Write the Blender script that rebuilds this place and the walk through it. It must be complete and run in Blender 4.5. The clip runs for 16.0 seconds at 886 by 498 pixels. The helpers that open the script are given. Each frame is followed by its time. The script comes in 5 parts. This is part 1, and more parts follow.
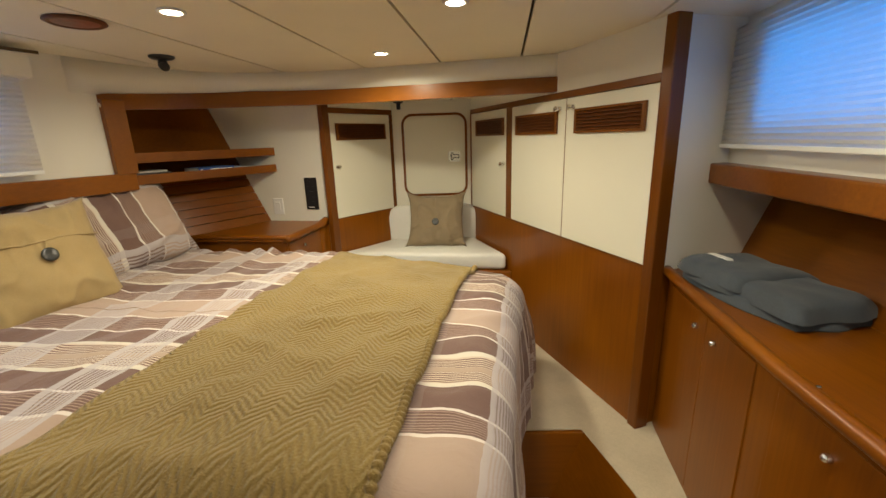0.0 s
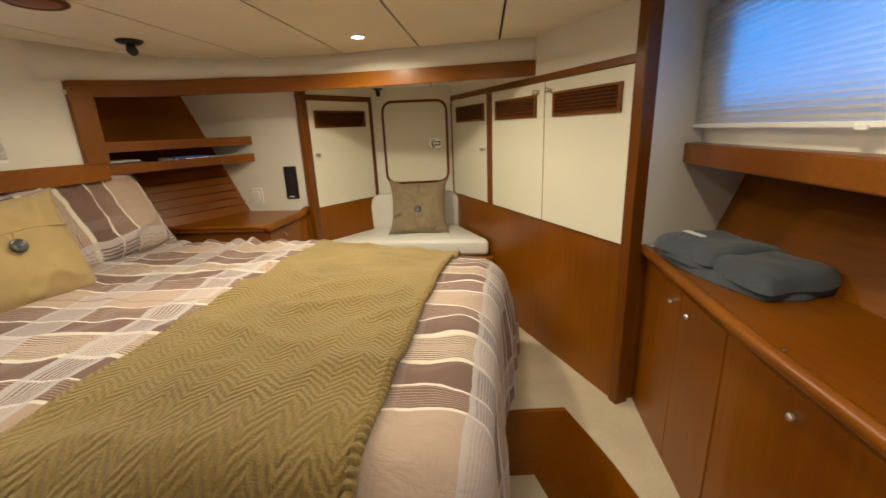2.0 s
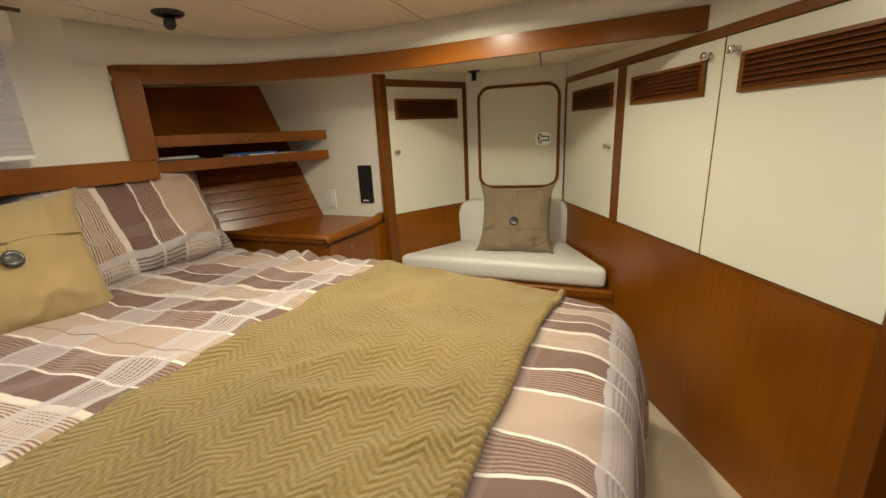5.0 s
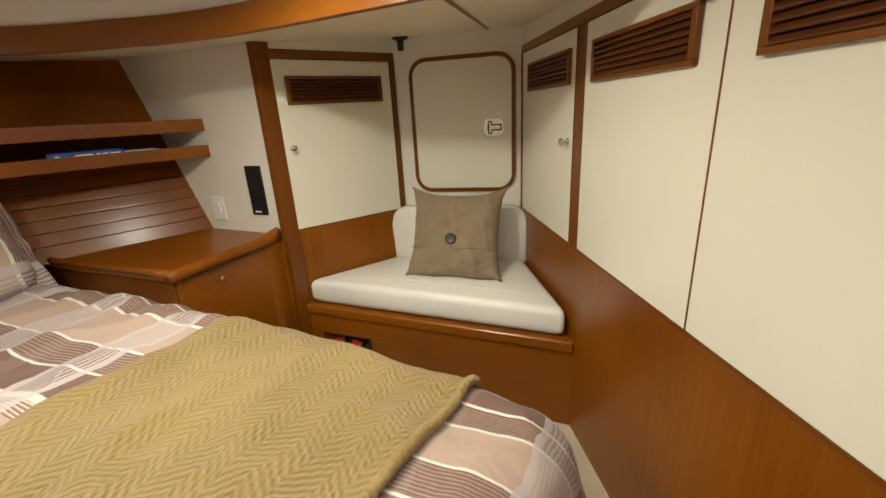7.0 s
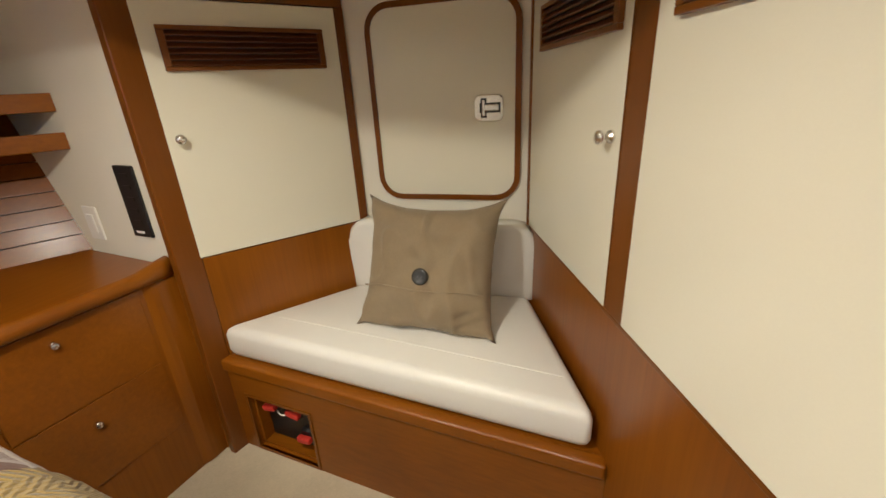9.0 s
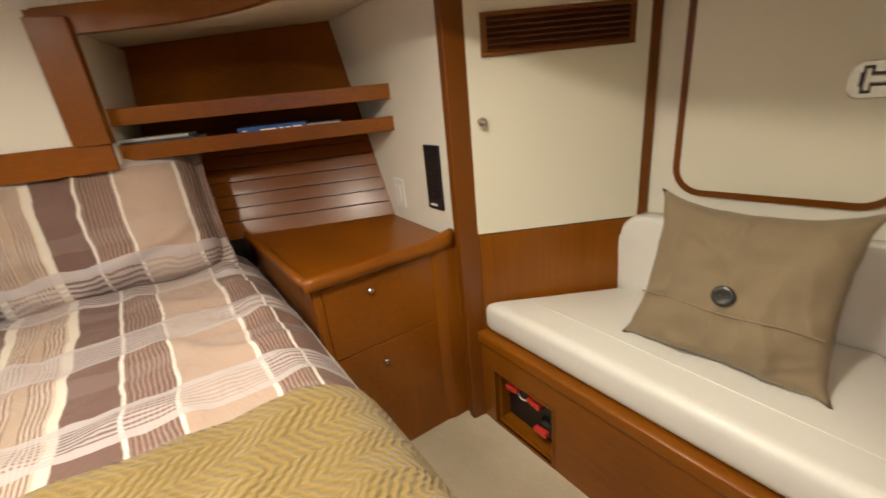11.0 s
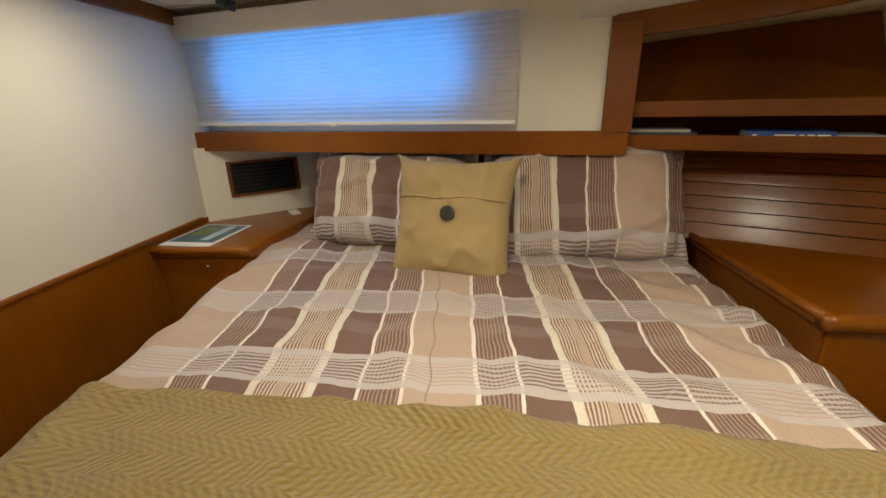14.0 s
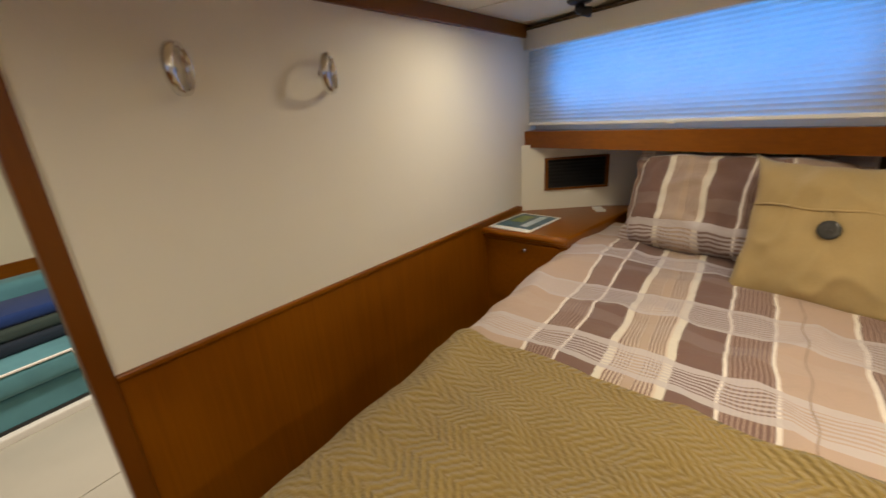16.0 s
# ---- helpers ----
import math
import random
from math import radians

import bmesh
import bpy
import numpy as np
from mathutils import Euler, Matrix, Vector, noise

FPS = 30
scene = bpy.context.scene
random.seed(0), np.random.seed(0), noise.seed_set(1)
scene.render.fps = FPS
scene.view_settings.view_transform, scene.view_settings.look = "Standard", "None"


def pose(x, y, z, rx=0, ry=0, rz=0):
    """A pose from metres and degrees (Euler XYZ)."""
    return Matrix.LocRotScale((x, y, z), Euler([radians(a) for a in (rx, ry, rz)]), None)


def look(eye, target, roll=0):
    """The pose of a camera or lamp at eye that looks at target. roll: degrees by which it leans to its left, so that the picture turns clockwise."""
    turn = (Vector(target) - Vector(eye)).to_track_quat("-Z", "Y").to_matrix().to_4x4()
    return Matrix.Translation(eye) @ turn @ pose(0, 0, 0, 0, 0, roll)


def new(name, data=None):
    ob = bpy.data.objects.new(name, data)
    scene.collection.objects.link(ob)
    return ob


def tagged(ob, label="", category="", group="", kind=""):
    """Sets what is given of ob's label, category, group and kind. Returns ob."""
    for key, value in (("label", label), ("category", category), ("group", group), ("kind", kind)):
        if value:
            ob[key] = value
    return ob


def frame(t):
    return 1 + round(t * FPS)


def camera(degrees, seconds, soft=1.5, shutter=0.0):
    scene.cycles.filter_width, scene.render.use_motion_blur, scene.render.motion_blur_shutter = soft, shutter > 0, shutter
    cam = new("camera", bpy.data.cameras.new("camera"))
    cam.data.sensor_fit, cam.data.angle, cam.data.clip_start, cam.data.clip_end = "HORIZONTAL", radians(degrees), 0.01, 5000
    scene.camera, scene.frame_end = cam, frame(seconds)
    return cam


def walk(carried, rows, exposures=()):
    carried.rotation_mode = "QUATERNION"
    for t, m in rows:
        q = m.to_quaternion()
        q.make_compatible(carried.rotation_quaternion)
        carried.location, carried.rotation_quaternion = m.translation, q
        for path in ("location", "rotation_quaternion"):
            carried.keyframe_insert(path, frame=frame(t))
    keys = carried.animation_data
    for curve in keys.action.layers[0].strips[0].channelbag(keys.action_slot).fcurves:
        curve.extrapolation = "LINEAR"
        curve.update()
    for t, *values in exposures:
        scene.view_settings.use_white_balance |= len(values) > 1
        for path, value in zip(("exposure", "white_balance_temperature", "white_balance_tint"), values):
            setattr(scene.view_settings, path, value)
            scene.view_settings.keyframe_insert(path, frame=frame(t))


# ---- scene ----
cam = camera(94.3, 16.0, 1.5, 0.27)
PATH = [
    (0, (0.109, -0.097, 1.549), (0.079, 1.835, 1.032), -1.8),
    (0.5, (0.121, -0.102, 1.534), (0.204, 1.823, 0.996), -0.9),
    (1, (0.139, -0.102, 1.533), (0.355, 1.806, 0.974), -1.3),
    (1.5, (0.15, -0.104, 1.524), (0.395, 1.794, 0.942), -2.0),
    (2, (0.122, -0.113, 1.518), (0.163, 1.807, 0.958), -2.5),
    (2.5, (0.095, -0.095, 1.518), (-0.059, 1.823, 0.973), -2.3),
    (3, (0.071, 0.004, 1.504), (-0.264, 1.901, 0.964), -0.8),
    (3.2, (0.071, 0.061, 1.504), (-0.301, 1.948, 0.955), 0.0),
    (5.3, (0.169, 0.627, 1.479), (-0.285, 2.496, 0.932), -3.1),
    (5.5, (0.176, 0.697, 1.479), (-0.221, 2.576, 0.92), -2.4),
    (6, (0.258, 0.925, 1.465), (-0.07, 2.801, 0.855), -1.6),
    (6.5, (0.353, 1.101, 1.473), (-0.058, 2.964, 0.873), -3.3),
    (7, (0.428, 1.259, 1.498), (-0.043, 3.096, 0.863), -3.3),
    (7.5, (0.462, 1.399, 1.475), (0.055, 3.252, 0.843), -3.3),
    (8, (0.428, 1.624, 1.478), (0.036, 3.476, 0.834), -3.6),
    (8.2, (0.417, 1.71, 1.493), (0.088, 3.567, 0.829), -2.6),
    (10.3, (0.329, 2.063, 1.438), (-0.643, 3.615, 0.636), -5.1),
    (10.4, (0.31, 2.038, 1.437), (-0.694, 3.583, 0.657), -5.0),
    (10.5, (0.297, 2.036, 1.45), (-0.768, 3.534, 0.661), -5.4),
    (11, (0.211, 1.939, 1.474), (-1.175, 3.195, 0.765), -5.8),
    (11.5, (0.158, 1.867, 1.514), (-1.444, 2.89, 0.892), -4.3),
    (12, (0.126, 1.749, 1.533), (-1.649, 2.487, 0.98), -2.9),
    (12.5, (0.109, 1.629, 1.558), (-1.765, 2.081, 1.026), -2.1),
    (13, (0.112, 1.521, 1.551), (-1.805, 1.691, 1.008), -2.2),
    (13.5, (0.07, 1.446, 1.548), (-1.833, 1.488, 0.934), -1.9),
    (14, (0.0, 1.346, 1.531), (-1.885, 1.428, 0.869), -1.3),
    (14.5, (-0.056, 1.262, 1.52), (-1.922, 1.424, 0.818), -0.5),
    (15, (-0.023, 1.22, 1.532), (-1.904, 1.076, 0.869), -3.0),
    (15.5, (0.073, 1.166, 1.555), (-1.722, 0.556, 0.919), -3.0),
    (16, (0.102, 1.115, 1.557), (-1.482, 0.067, 0.93), -4.1),
]
walk(cam, [(t, look(eye, target, roll)) for t, eye, target, roll in PATH], [(0.0, -0.12, 6550, 8), (1.5, -0.10, 6800, 11), (3.0, -0.12, 6450, 8), (5.5, -0.14, 6250, 9), (7.0, 0.02, 5950, 11), (8.0, 0.07, 5950, 14), (11.0, 0.14, 6200, 15), (11.5, -0.02, 6250, 13), (12.0, -0.10, 6350, 11), (13.0, -0.33, 6450, 10), (14.5, -0.50, 6550, 9), (15.2, -0.50, 6600, 10), (16.0, -0.48, 6850, 14)])

# ---- world, lights, exposure ----
world = bpy.data.worlds.new("world")
scene.world = world
world.use_nodes = True
wn = world.node_tree.nodes
sky = wn.new("ShaderNodeTexSky")
sky.sky_type, sky.sun_disc = "NISHITA", False
sky.sun_elevation, sky.sun_rotation = radians(35), radians(120)
world.node_tree.links.new(sky.outputs[0], wn["Background"].inputs[0])
wn["Background"].inputs[1].default_value = 0.1

WARM = (1.0, 0.905, 0.675)
BLUE = (0.03, 0.285, 1.0)
CEIL = 1.97
# The fifth, at x 0.62, is unseen: added to brighten the counter and bulkhead.
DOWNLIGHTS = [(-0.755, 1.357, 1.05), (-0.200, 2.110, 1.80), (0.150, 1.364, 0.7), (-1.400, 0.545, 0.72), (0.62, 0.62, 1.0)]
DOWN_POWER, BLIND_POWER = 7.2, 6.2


def spot_lamp(x, y, z, power, colour=WARM, radius=0.05):
    data = bpy.data.lights.new("downlight_glow", "AREA")
    data.shape, data.size, data.energy, data.color = "DISK", radius * 2, power, colour
    data.spread = radians(165)
    ob = new("downlight_glow", data)
    ob.matrix_world = pose(x, y, z)
    return ob


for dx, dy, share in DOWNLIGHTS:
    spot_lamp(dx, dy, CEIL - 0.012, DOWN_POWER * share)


# ---- helpers for building ----
def part(name, bm, material, parent=None, label="", smooth=False):
    me = bpy.data.meshes.new(name)
    bmesh.ops.recalc_face_normals(bm, faces=bm.faces)
    bm.to_mesh(me)
    bm.free()
    if material:
        me.materials.append(material)
    if smooth:
        me.polygons.foreach_set("use_smooth", [True] * len(me.polygons))
    ob = new(name, me)
    if parent:
        ob.parent = parent
    if label:
        ob["label"] = label
    return ob


def thing(name, label, category, group="", kind="", at=None):
    ob = new(name)
    ob.empty_display_size = 0.05
    if at is not None:
        ob.matrix_world = at
    return tagged(ob, label, category, group, kind)


def box(x0, x1, y0, y1, z0, z1, bevel=0.0, m=None, segs=2, bm=None):
    own = bmesh.new()
    bmesh.ops.create_cube(own, size=1.0)
    for v in own.verts:
        v.co = Vector(((x0 + x1) / 2 + v.co.x * (x1 - x0), (y0 + y1) / 2 + v.co.y * (y1 - y0), (z0 + z1) / 2 + v.co.z * (z1 - z0)))
    if bevel:
        bmesh.ops.bevel(own, geom=own.edges[:], offset=bevel, segments=segs, affect="EDGES", profile=0.5)
    if m is not None:
        own.transform(m)
    return merge(bm, own)


def merge(bm, own):
    if bm is None:
        return own
    me = bpy.data.meshes.new("tmp")
    own.to_mesh(me)
    own.free()
    bm.from_mesh(me)
    bpy.data.meshes.remove(me)
    return bm


def prism(poly, z0, z1, bevel=0.0, segs=2, bm=None, only_top=False):
    own = bmesh.new()
    low = [own.verts.new((x, y, z0)) for x, y in poly]
    top = [own.verts.new((x, y, z1)) for x, y in poly]
    n = len(poly)
    own.faces.new(low[::-1])
    cap = own.faces.new(top)
    for i in range(n):
        own.faces.new((low[i], low[(i + 1) % n], top[(i + 1) % n], top[i]))
    if bevel:
        geom = list(cap.edges) if only_top else own.edges[:]
        bmesh.ops.bevel(own, geom=geom, offset=bevel, segments=segs, affect="EDGES", profile=0.5)
    return merge(bm, own)


def solid(quad, thick, bm=None):
    """A flat slab from four corners, thickened along its normal."""
    own = bmesh.new()
    a, b, c, d = [Vector(p) for p in quad]
    n = (b - a).cross(c - a).normalized() * thick
    v = [own.verts.new(p) for p in (a, b, c, d, a + n, b + n, c + n, d + n)]
    for f in ((3, 2, 1, 0), (4, 5, 6, 7), (0, 1, 5, 4), (1, 2, 6, 5), (2, 3, 7, 6), (3, 0, 4, 7)):
        own.faces.new([v[i] for i in f])
    return merge(bm, own)


def plan(p0, p1, z=0.0):
    """The pose of a wall: x along it from p0 to p1, y into the room, z up."""
    dx, dy = p1[0] - p0[0], p1[1] - p0[1]
    return pose(p0[0], p0[1], z, 0, 0, math.degrees(math.atan2(dy, dx)))


def span(p0, p1):
    return math.hypot(p1[0] - p0[0], p1[1] - p0[1])


def lathe(profile, n=24, m=None, bm=None):
    """A turned body from (radius, height) pairs round z."""
    own = bmesh.new()
    rings = []
    for r, h in profile:
        rings.append([own.verts.new((r * math.cos(2 * math.pi * i / n), r * math.sin(2 * math.pi * i / n), h)) for i in range(n)])
    for a, b in zip(rings, rings[1:]):
        for i in range(n):
            own.faces.new((a[i], a[(i + 1) % n], b[(i + 1) % n], b[i]))
    own.faces.new(rings[0][::-1])
    own.faces.new(rings[-1])
    if m is not None:
        own.transform(m)
    return merge(bm, own)


def tube(path, r, n=8, closed=False, m=None, squash=1.0, bm=None):
    own = bmesh.new()
    pts = [Vector(p) for p in path]
    rings = []
    for i, p in enumerate(pts):
        a = pts[i - 1] if (i or closed) else p
        b = pts[(i + 1) % len(pts)] if (i < len(pts) - 1 or closed) else p
        d = (b - a).normalized()
        s = d.cross(Vector((0, 0, 1)))
        s = s.normalized() if s.length > 1e-4 else Vector((1, 0, 0))
        u = s.cross(d).normalized()
        rings.append([own.verts.new(p + r * (math.cos(2 * math.pi * k / n) * s + squash * math.sin(2 * math.pi * k / n) * u)) for k in range(n)])
    for i in range(len(rings) if closed else len(rings) - 1):
        a, b = rings[i], rings[(i + 1) % len(rings)]
        for k in range(n):
            own.faces.new((a[k], a[(k + 1) % n], b[(k + 1) % n], b[k]))
    if not closed:
        own.faces.new(rings[0][::-1])
        own.faces.new(rings[-1])
    if m is not None:
        own.transform(m)
    return merge(bm, own)


def rounded(x0, x1, z0, z1, r, n=6):
    """Corner-rounded rectangle in the x, z plane, as points."""
    out = []
    for cx, cz, a0 in ((x1 - r, z1 - r, 0), (x0 + r, z1 - r, 90), (x0 + r, z0 + r, 180), (x1 - r, z0 + r, 270)):
        for k in range(n + 1):
            a = radians(a0 + 90 * k / n)
            out.append((cx + r * math.cos(a), cz + r * math.sin(a)))
    return out


def fbm(x, y, z=0.0, s=1.0):
    return noise.noise(Vector((x * s, y * s, z))) + 0.5 * noise.noise(Vector((x * s * 2.1, y * s * 2.1, z + 7)))


# ---- materials ----
def mat(name, rough=0.5, metal=0.0, coat=0.0):
    m = bpy.data.materials.new(name)
    m.use_nodes = True
    nt = m.node_tree
    b = nt.nodes["Principled BSDF"]
    b.inputs["Roughness"].default_value, b.inputs["Metallic"].default_value = rough, metal
    b.inputs["Coat Weight"].default_value, b.inputs["Coat Roughness"].default_value = coat, 0.2
    return m, nt, b


def math_node(nt, op, a, b=None, c=None):
    n = nt.nodes.new("ShaderNodeMath")
    n.operation = op
    for i, v in enumerate((a, b, c)):
        if v is None:
            continue
        if isinstance(v, (int, float)):
            n.inputs[i].default_value = v
        else:
            nt.links.new(v, n.inputs[i])
    return n.outputs[0]


def mix_colour(nt, fac, a, b):
    n = nt.nodes.new("ShaderNodeMix")
    n.data_type = "RGBA"
    for sock, v in ((n.inputs[0], fac), (n.inputs[6], a), (n.inputs[7], b)):
        if isinstance(v, (int, float)):
            sock.default_value = v
        elif isinstance(v, tuple):
            sock.default_value = (*v, 1.0)
        else:
            nt.links.new(v, sock)
    return n.outputs[2]


def ramp(nt, fac, stops, constant=False):
    n = nt.nodes.new("ShaderNodeValToRGB")
    n.color_ramp.interpolation = "CONSTANT" if constant else "LINEAR"
    el = n.color_ramp.elements
    while len(el) < len(stops):
        el.new(0.5)
    for e, (p, c) in zip(el, stops):
        e.position, e.color = p, (*c, 1.0)
    nt.links.new(fac, n.inputs[0])
    return n.outputs[0]


def coords(nt, scale=(1, 1, 1), kind="Object"):
    tc = nt.nodes.new("ShaderNodeTexCoord")
    mp = nt.nodes.new("ShaderNodeMapping")
    mp.inputs["Scale"].default_value = scale
    nt.links.new(tc.outputs[kind], mp.inputs[0])
    return mp.outputs[0]


def noise_tex(nt, vec, scale, detail=3.0, rough=0.55, dist=0.0):
    n = nt.nodes.new("ShaderNodeTexNoise")
    n.inputs["Scale"].default_value, n.inputs["Detail"].default_value = scale, detail
    n.inputs["Roughness"].default_value, n.inputs["Distortion"].default_value = rough, dist
    nt.links.new(vec, n.inputs["Vector"])
    return n.outputs["Fac"]


def bump(nt, b, height, strength=0.2, distance=0.002):
    n = nt.nodes.new("ShaderNodeBump")
    n.inputs["Strength"].default_value, n.inputs["Distance"].default_value = strength, distance
    nt.links.new(height, n.inputs["Height"])
    nt.links.new(n.outputs[0], b.inputs["Normal"])


def wood(name, axis, light=(0.335, 0.108, 0.003), dark=(0.155, 0.042, 0.0015), rough=0.32, coat=0.14):
    m, nt, b = mat(name, rough, 0, coat)
    b.inputs["Specular IOR Level"].default_value = 0.32
    sc = [55.0, 55.0, 55.0]
    sc["xyz".index(axis)] = 1.6
    fine = [90.0, 90.0, 90.0]
    fine["xyz".index(axis)] = 3.0
    g = noise_tex(nt, coords(nt, tuple(sc)), 1.0, 4, 0.6, 0.6)
    f = noise_tex(nt, coords(nt, tuple(fine)), 1.0, 3, 0.6)
    blot = noise_tex(nt, coords(nt, (1.3, 1.3, 1.3)), 1.0, 2)
    v = math_node(nt, "ADD", math_node(nt, "MULTIPLY", g, 0.17), math_node(nt, "ADD", math_node(nt, "MULTIPLY", f, 0.16), math_node(nt, "MULTIPLY", blot, 0.70)))
    mid = tuple((a + c) / 2 for a, c in zip(light, dark))
    col = ramp(nt, v, [(0.36, dark), (0.55, mid), (0.75, light)])
    nt.links.new(col, b.inputs["Base Color"])
    r = math_node(nt, "MULTIPLY_ADD", blot, 0.16, rough - 0.08)
    nt.links.new(r, b.inputs["Roughness"])
    bump(nt, b, f, 0.06, 0.001)
    return m


def plain(name, colour, rough=0.5, spread=0.06, scale=3.0, grain=260.0, relief=0.05, metal=0.0, coat=0.0):
    m, nt, b = mat(name, rough, metal, coat)
    big = noise_tex(nt, coords(nt), scale, 3)
    small = noise_tex(nt, coords(nt), grain, 2)
    lo = tuple(c * (1 - spread) for c in colour)
    hi = tuple(min(1, c * (1 + spread)) for c in colour)
    v = math_node(nt, "MULTIPLY_ADD", small, 0.35, math_node(nt, "MULTIPLY", big, 0.65))
    nt.links.new(ramp(nt, v, [(0.3, lo), (0.7, hi)]), b.inputs["Base Color"])
    bump(nt, b, small, relief, 0.001)
    return m


def fabric(name, colour, spread=0.12, weave=900.0, rough=0.9, relief=0.35):
    m, nt, b = mat(name, rough)
    b.inputs["Sheen Weight"].default_value = 0.15
    wx = noise_tex(nt, coords(nt, (weave, weave * 0.12, weave * 0.12)), 1.0, 1)
    wy = noise_tex(nt, coords(nt, (weave * 0.12, weave, weave)), 1.0, 1)
    w = math_node(nt, "MULTIPLY", math_node(nt, "ADD", wx, wy), 0.5)
    big = noise_tex(nt, coords(nt), 5.0, 3)
    lo = tuple(c * (1 - spread) for c in colour)
    hi = tuple(min(1, c * (1 + spread)) for c in colour)
    v = math_node(nt, "MULTIPLY_ADD", big, 0.5, math_node(nt, "MULTIPLY", w, 0.5))
    nt.links.new(ramp(nt, v, [(0.35, lo), (0.65, hi)]), b.inputs["Base Color"])
    bump(nt, b, w, relief, 0.0012)
    return m


def plaid_material():
    m, nt, b = mat("plaid_cotton", 0.85)
    b.inputs["Sheen Weight"].default_value = 0.1
    uv = nt.nodes.new("ShaderNodeUVMap")
    sep = nt.nodes.new("ShaderNodeSeparateXYZ")
    nt.links.new(uv.outputs[0], sep.inputs[0])
    u = math_node(nt, "MULTIPLY_ADD", math_node(nt, "SUBTRACT", noise_tex(nt, coords(nt), 7.5, 2), 0.5), 0.040, sep.outputs[0])
    v = math_node(nt, "MULTIPLY_ADD", math_node(nt, "SUBTRACT", noise_tex(nt, coords(nt), 6.3, 3), 0.5), 0.026, sep.outputs[1])
    brown, pink, cream, white = (0.150, 0.080, 0.064), (0.44, 0.32, 0.252), (0.67, 0.62, 0.53), (0.76, 0.70, 0.64)
    lilac = (0.50, 0.455, 0.46)
    period = 0.665
    f = math_node(nt, "FRACT", math_node(nt, "DIVIDE", math_node(nt, "ADD", v, 2 * period - 0.12), period))
    # warp: wide solid bands between white and cream lines
    cuts = [(0, white), (9, brown), (100, white), (109, brown), (212, cream), (233, (0.60, 0.49, 0.39)), (358, cream), (380, brown), (478, white), (487, brown), (583, white), (592, pink)]
    warp = ramp(nt, f, [(p / 760, c) for p, c in cuts], True)
    on, off = (1, 1, 1), (0, 0, 0)

    def zone(*edges):
        return ramp(nt, f, [(0, off)] + [(e / 760, on if i % 2 == 0 else off) for i, e in enumerate(edges)], True)

    def pins(coord, pitch, share):
        saw = math_node(nt, "FRACT", math_node(nt, "DIVIDE", coord, pitch))
        return math_node(nt, "LESS_THAN", saw, share)

    fine = pins(v, 0.0092, 0.34)
    base = mix_colour(nt, math_node(nt, "MULTIPLY", math_node(nt, "MULTIPLY", zone(14, 97, 490, 581), fine), 0.75), warp, (0.43, 0.30, 0.235))
    base = mix_colour(nt, math_node(nt, "MULTIPLY", zone(237, 284, 306, 354), pins(v, 0.0080, 0.52)), base, (0.185, 0.10, 0.078))
    base = mix_colour(nt, zone(284, 306), base, (0.43, 0.315, 0.235))
    # weft: one open ladder band and one closer, fainter band in each repeat
    g = math_node(nt, "FRACT", math_node(nt, "DIVIDE", math_node(nt, "ADD", u, 4.17), 0.77))

    def weft(*stops):
        return ramp(nt, g, [(p, (c, c, c)) for p, c in stops], True)

    solid_band = weft((0, 0.86), (0.030, 0.10), (0.138, 0.86), (0.170, 0), (0.235, 0.10), (0.30, 0), (0.51, 0.80), (0.530, 0.30), (0.690, 0.80), (0.71, 0), (0.78, 0.10), (0.86, 0))
    ladder = math_node(nt, "MULTIPLY", weft((0, 0), (0.030, 1), (0.138, 0)), pins(u, 0.0138, 0.52))
    close = math_node(nt, "MULTIPLY", weft((0, 0), (0.530, 1), (0.690, 0)), pins(u, 0.0125, 0.55))
    amount = math_node(nt, "ADD", solid_band, math_node(nt, "ADD", math_node(nt, "MULTIPLY", ladder, 0.72), math_node(nt, "MULTIPLY", close, 0.42)))
    col = mix_colour(nt, amount, base, lilac)
    # wash unevenness and weave
    big = noise_tex(nt, coords(nt), 6.0, 3)
    col = mix_colour(nt, math_node(nt, "MULTIPLY", big, 0.12), col, (0.42, 0.33, 0.28))
    nt.links.new(col, b.inputs["Base Color"])
    wv = noise_tex(nt, coords(nt, (700, 700, 700)), 1.0, 1)
    crease = noise_tex(nt, coords(nt, (11, 11, 11)), 1.0, 4, 0.6, 0.8)
    h = math_node(nt, "MULTIPLY_ADD", wv, 0.05, crease)
    bump(nt, b, h, 0.6, 0.012)
    return m


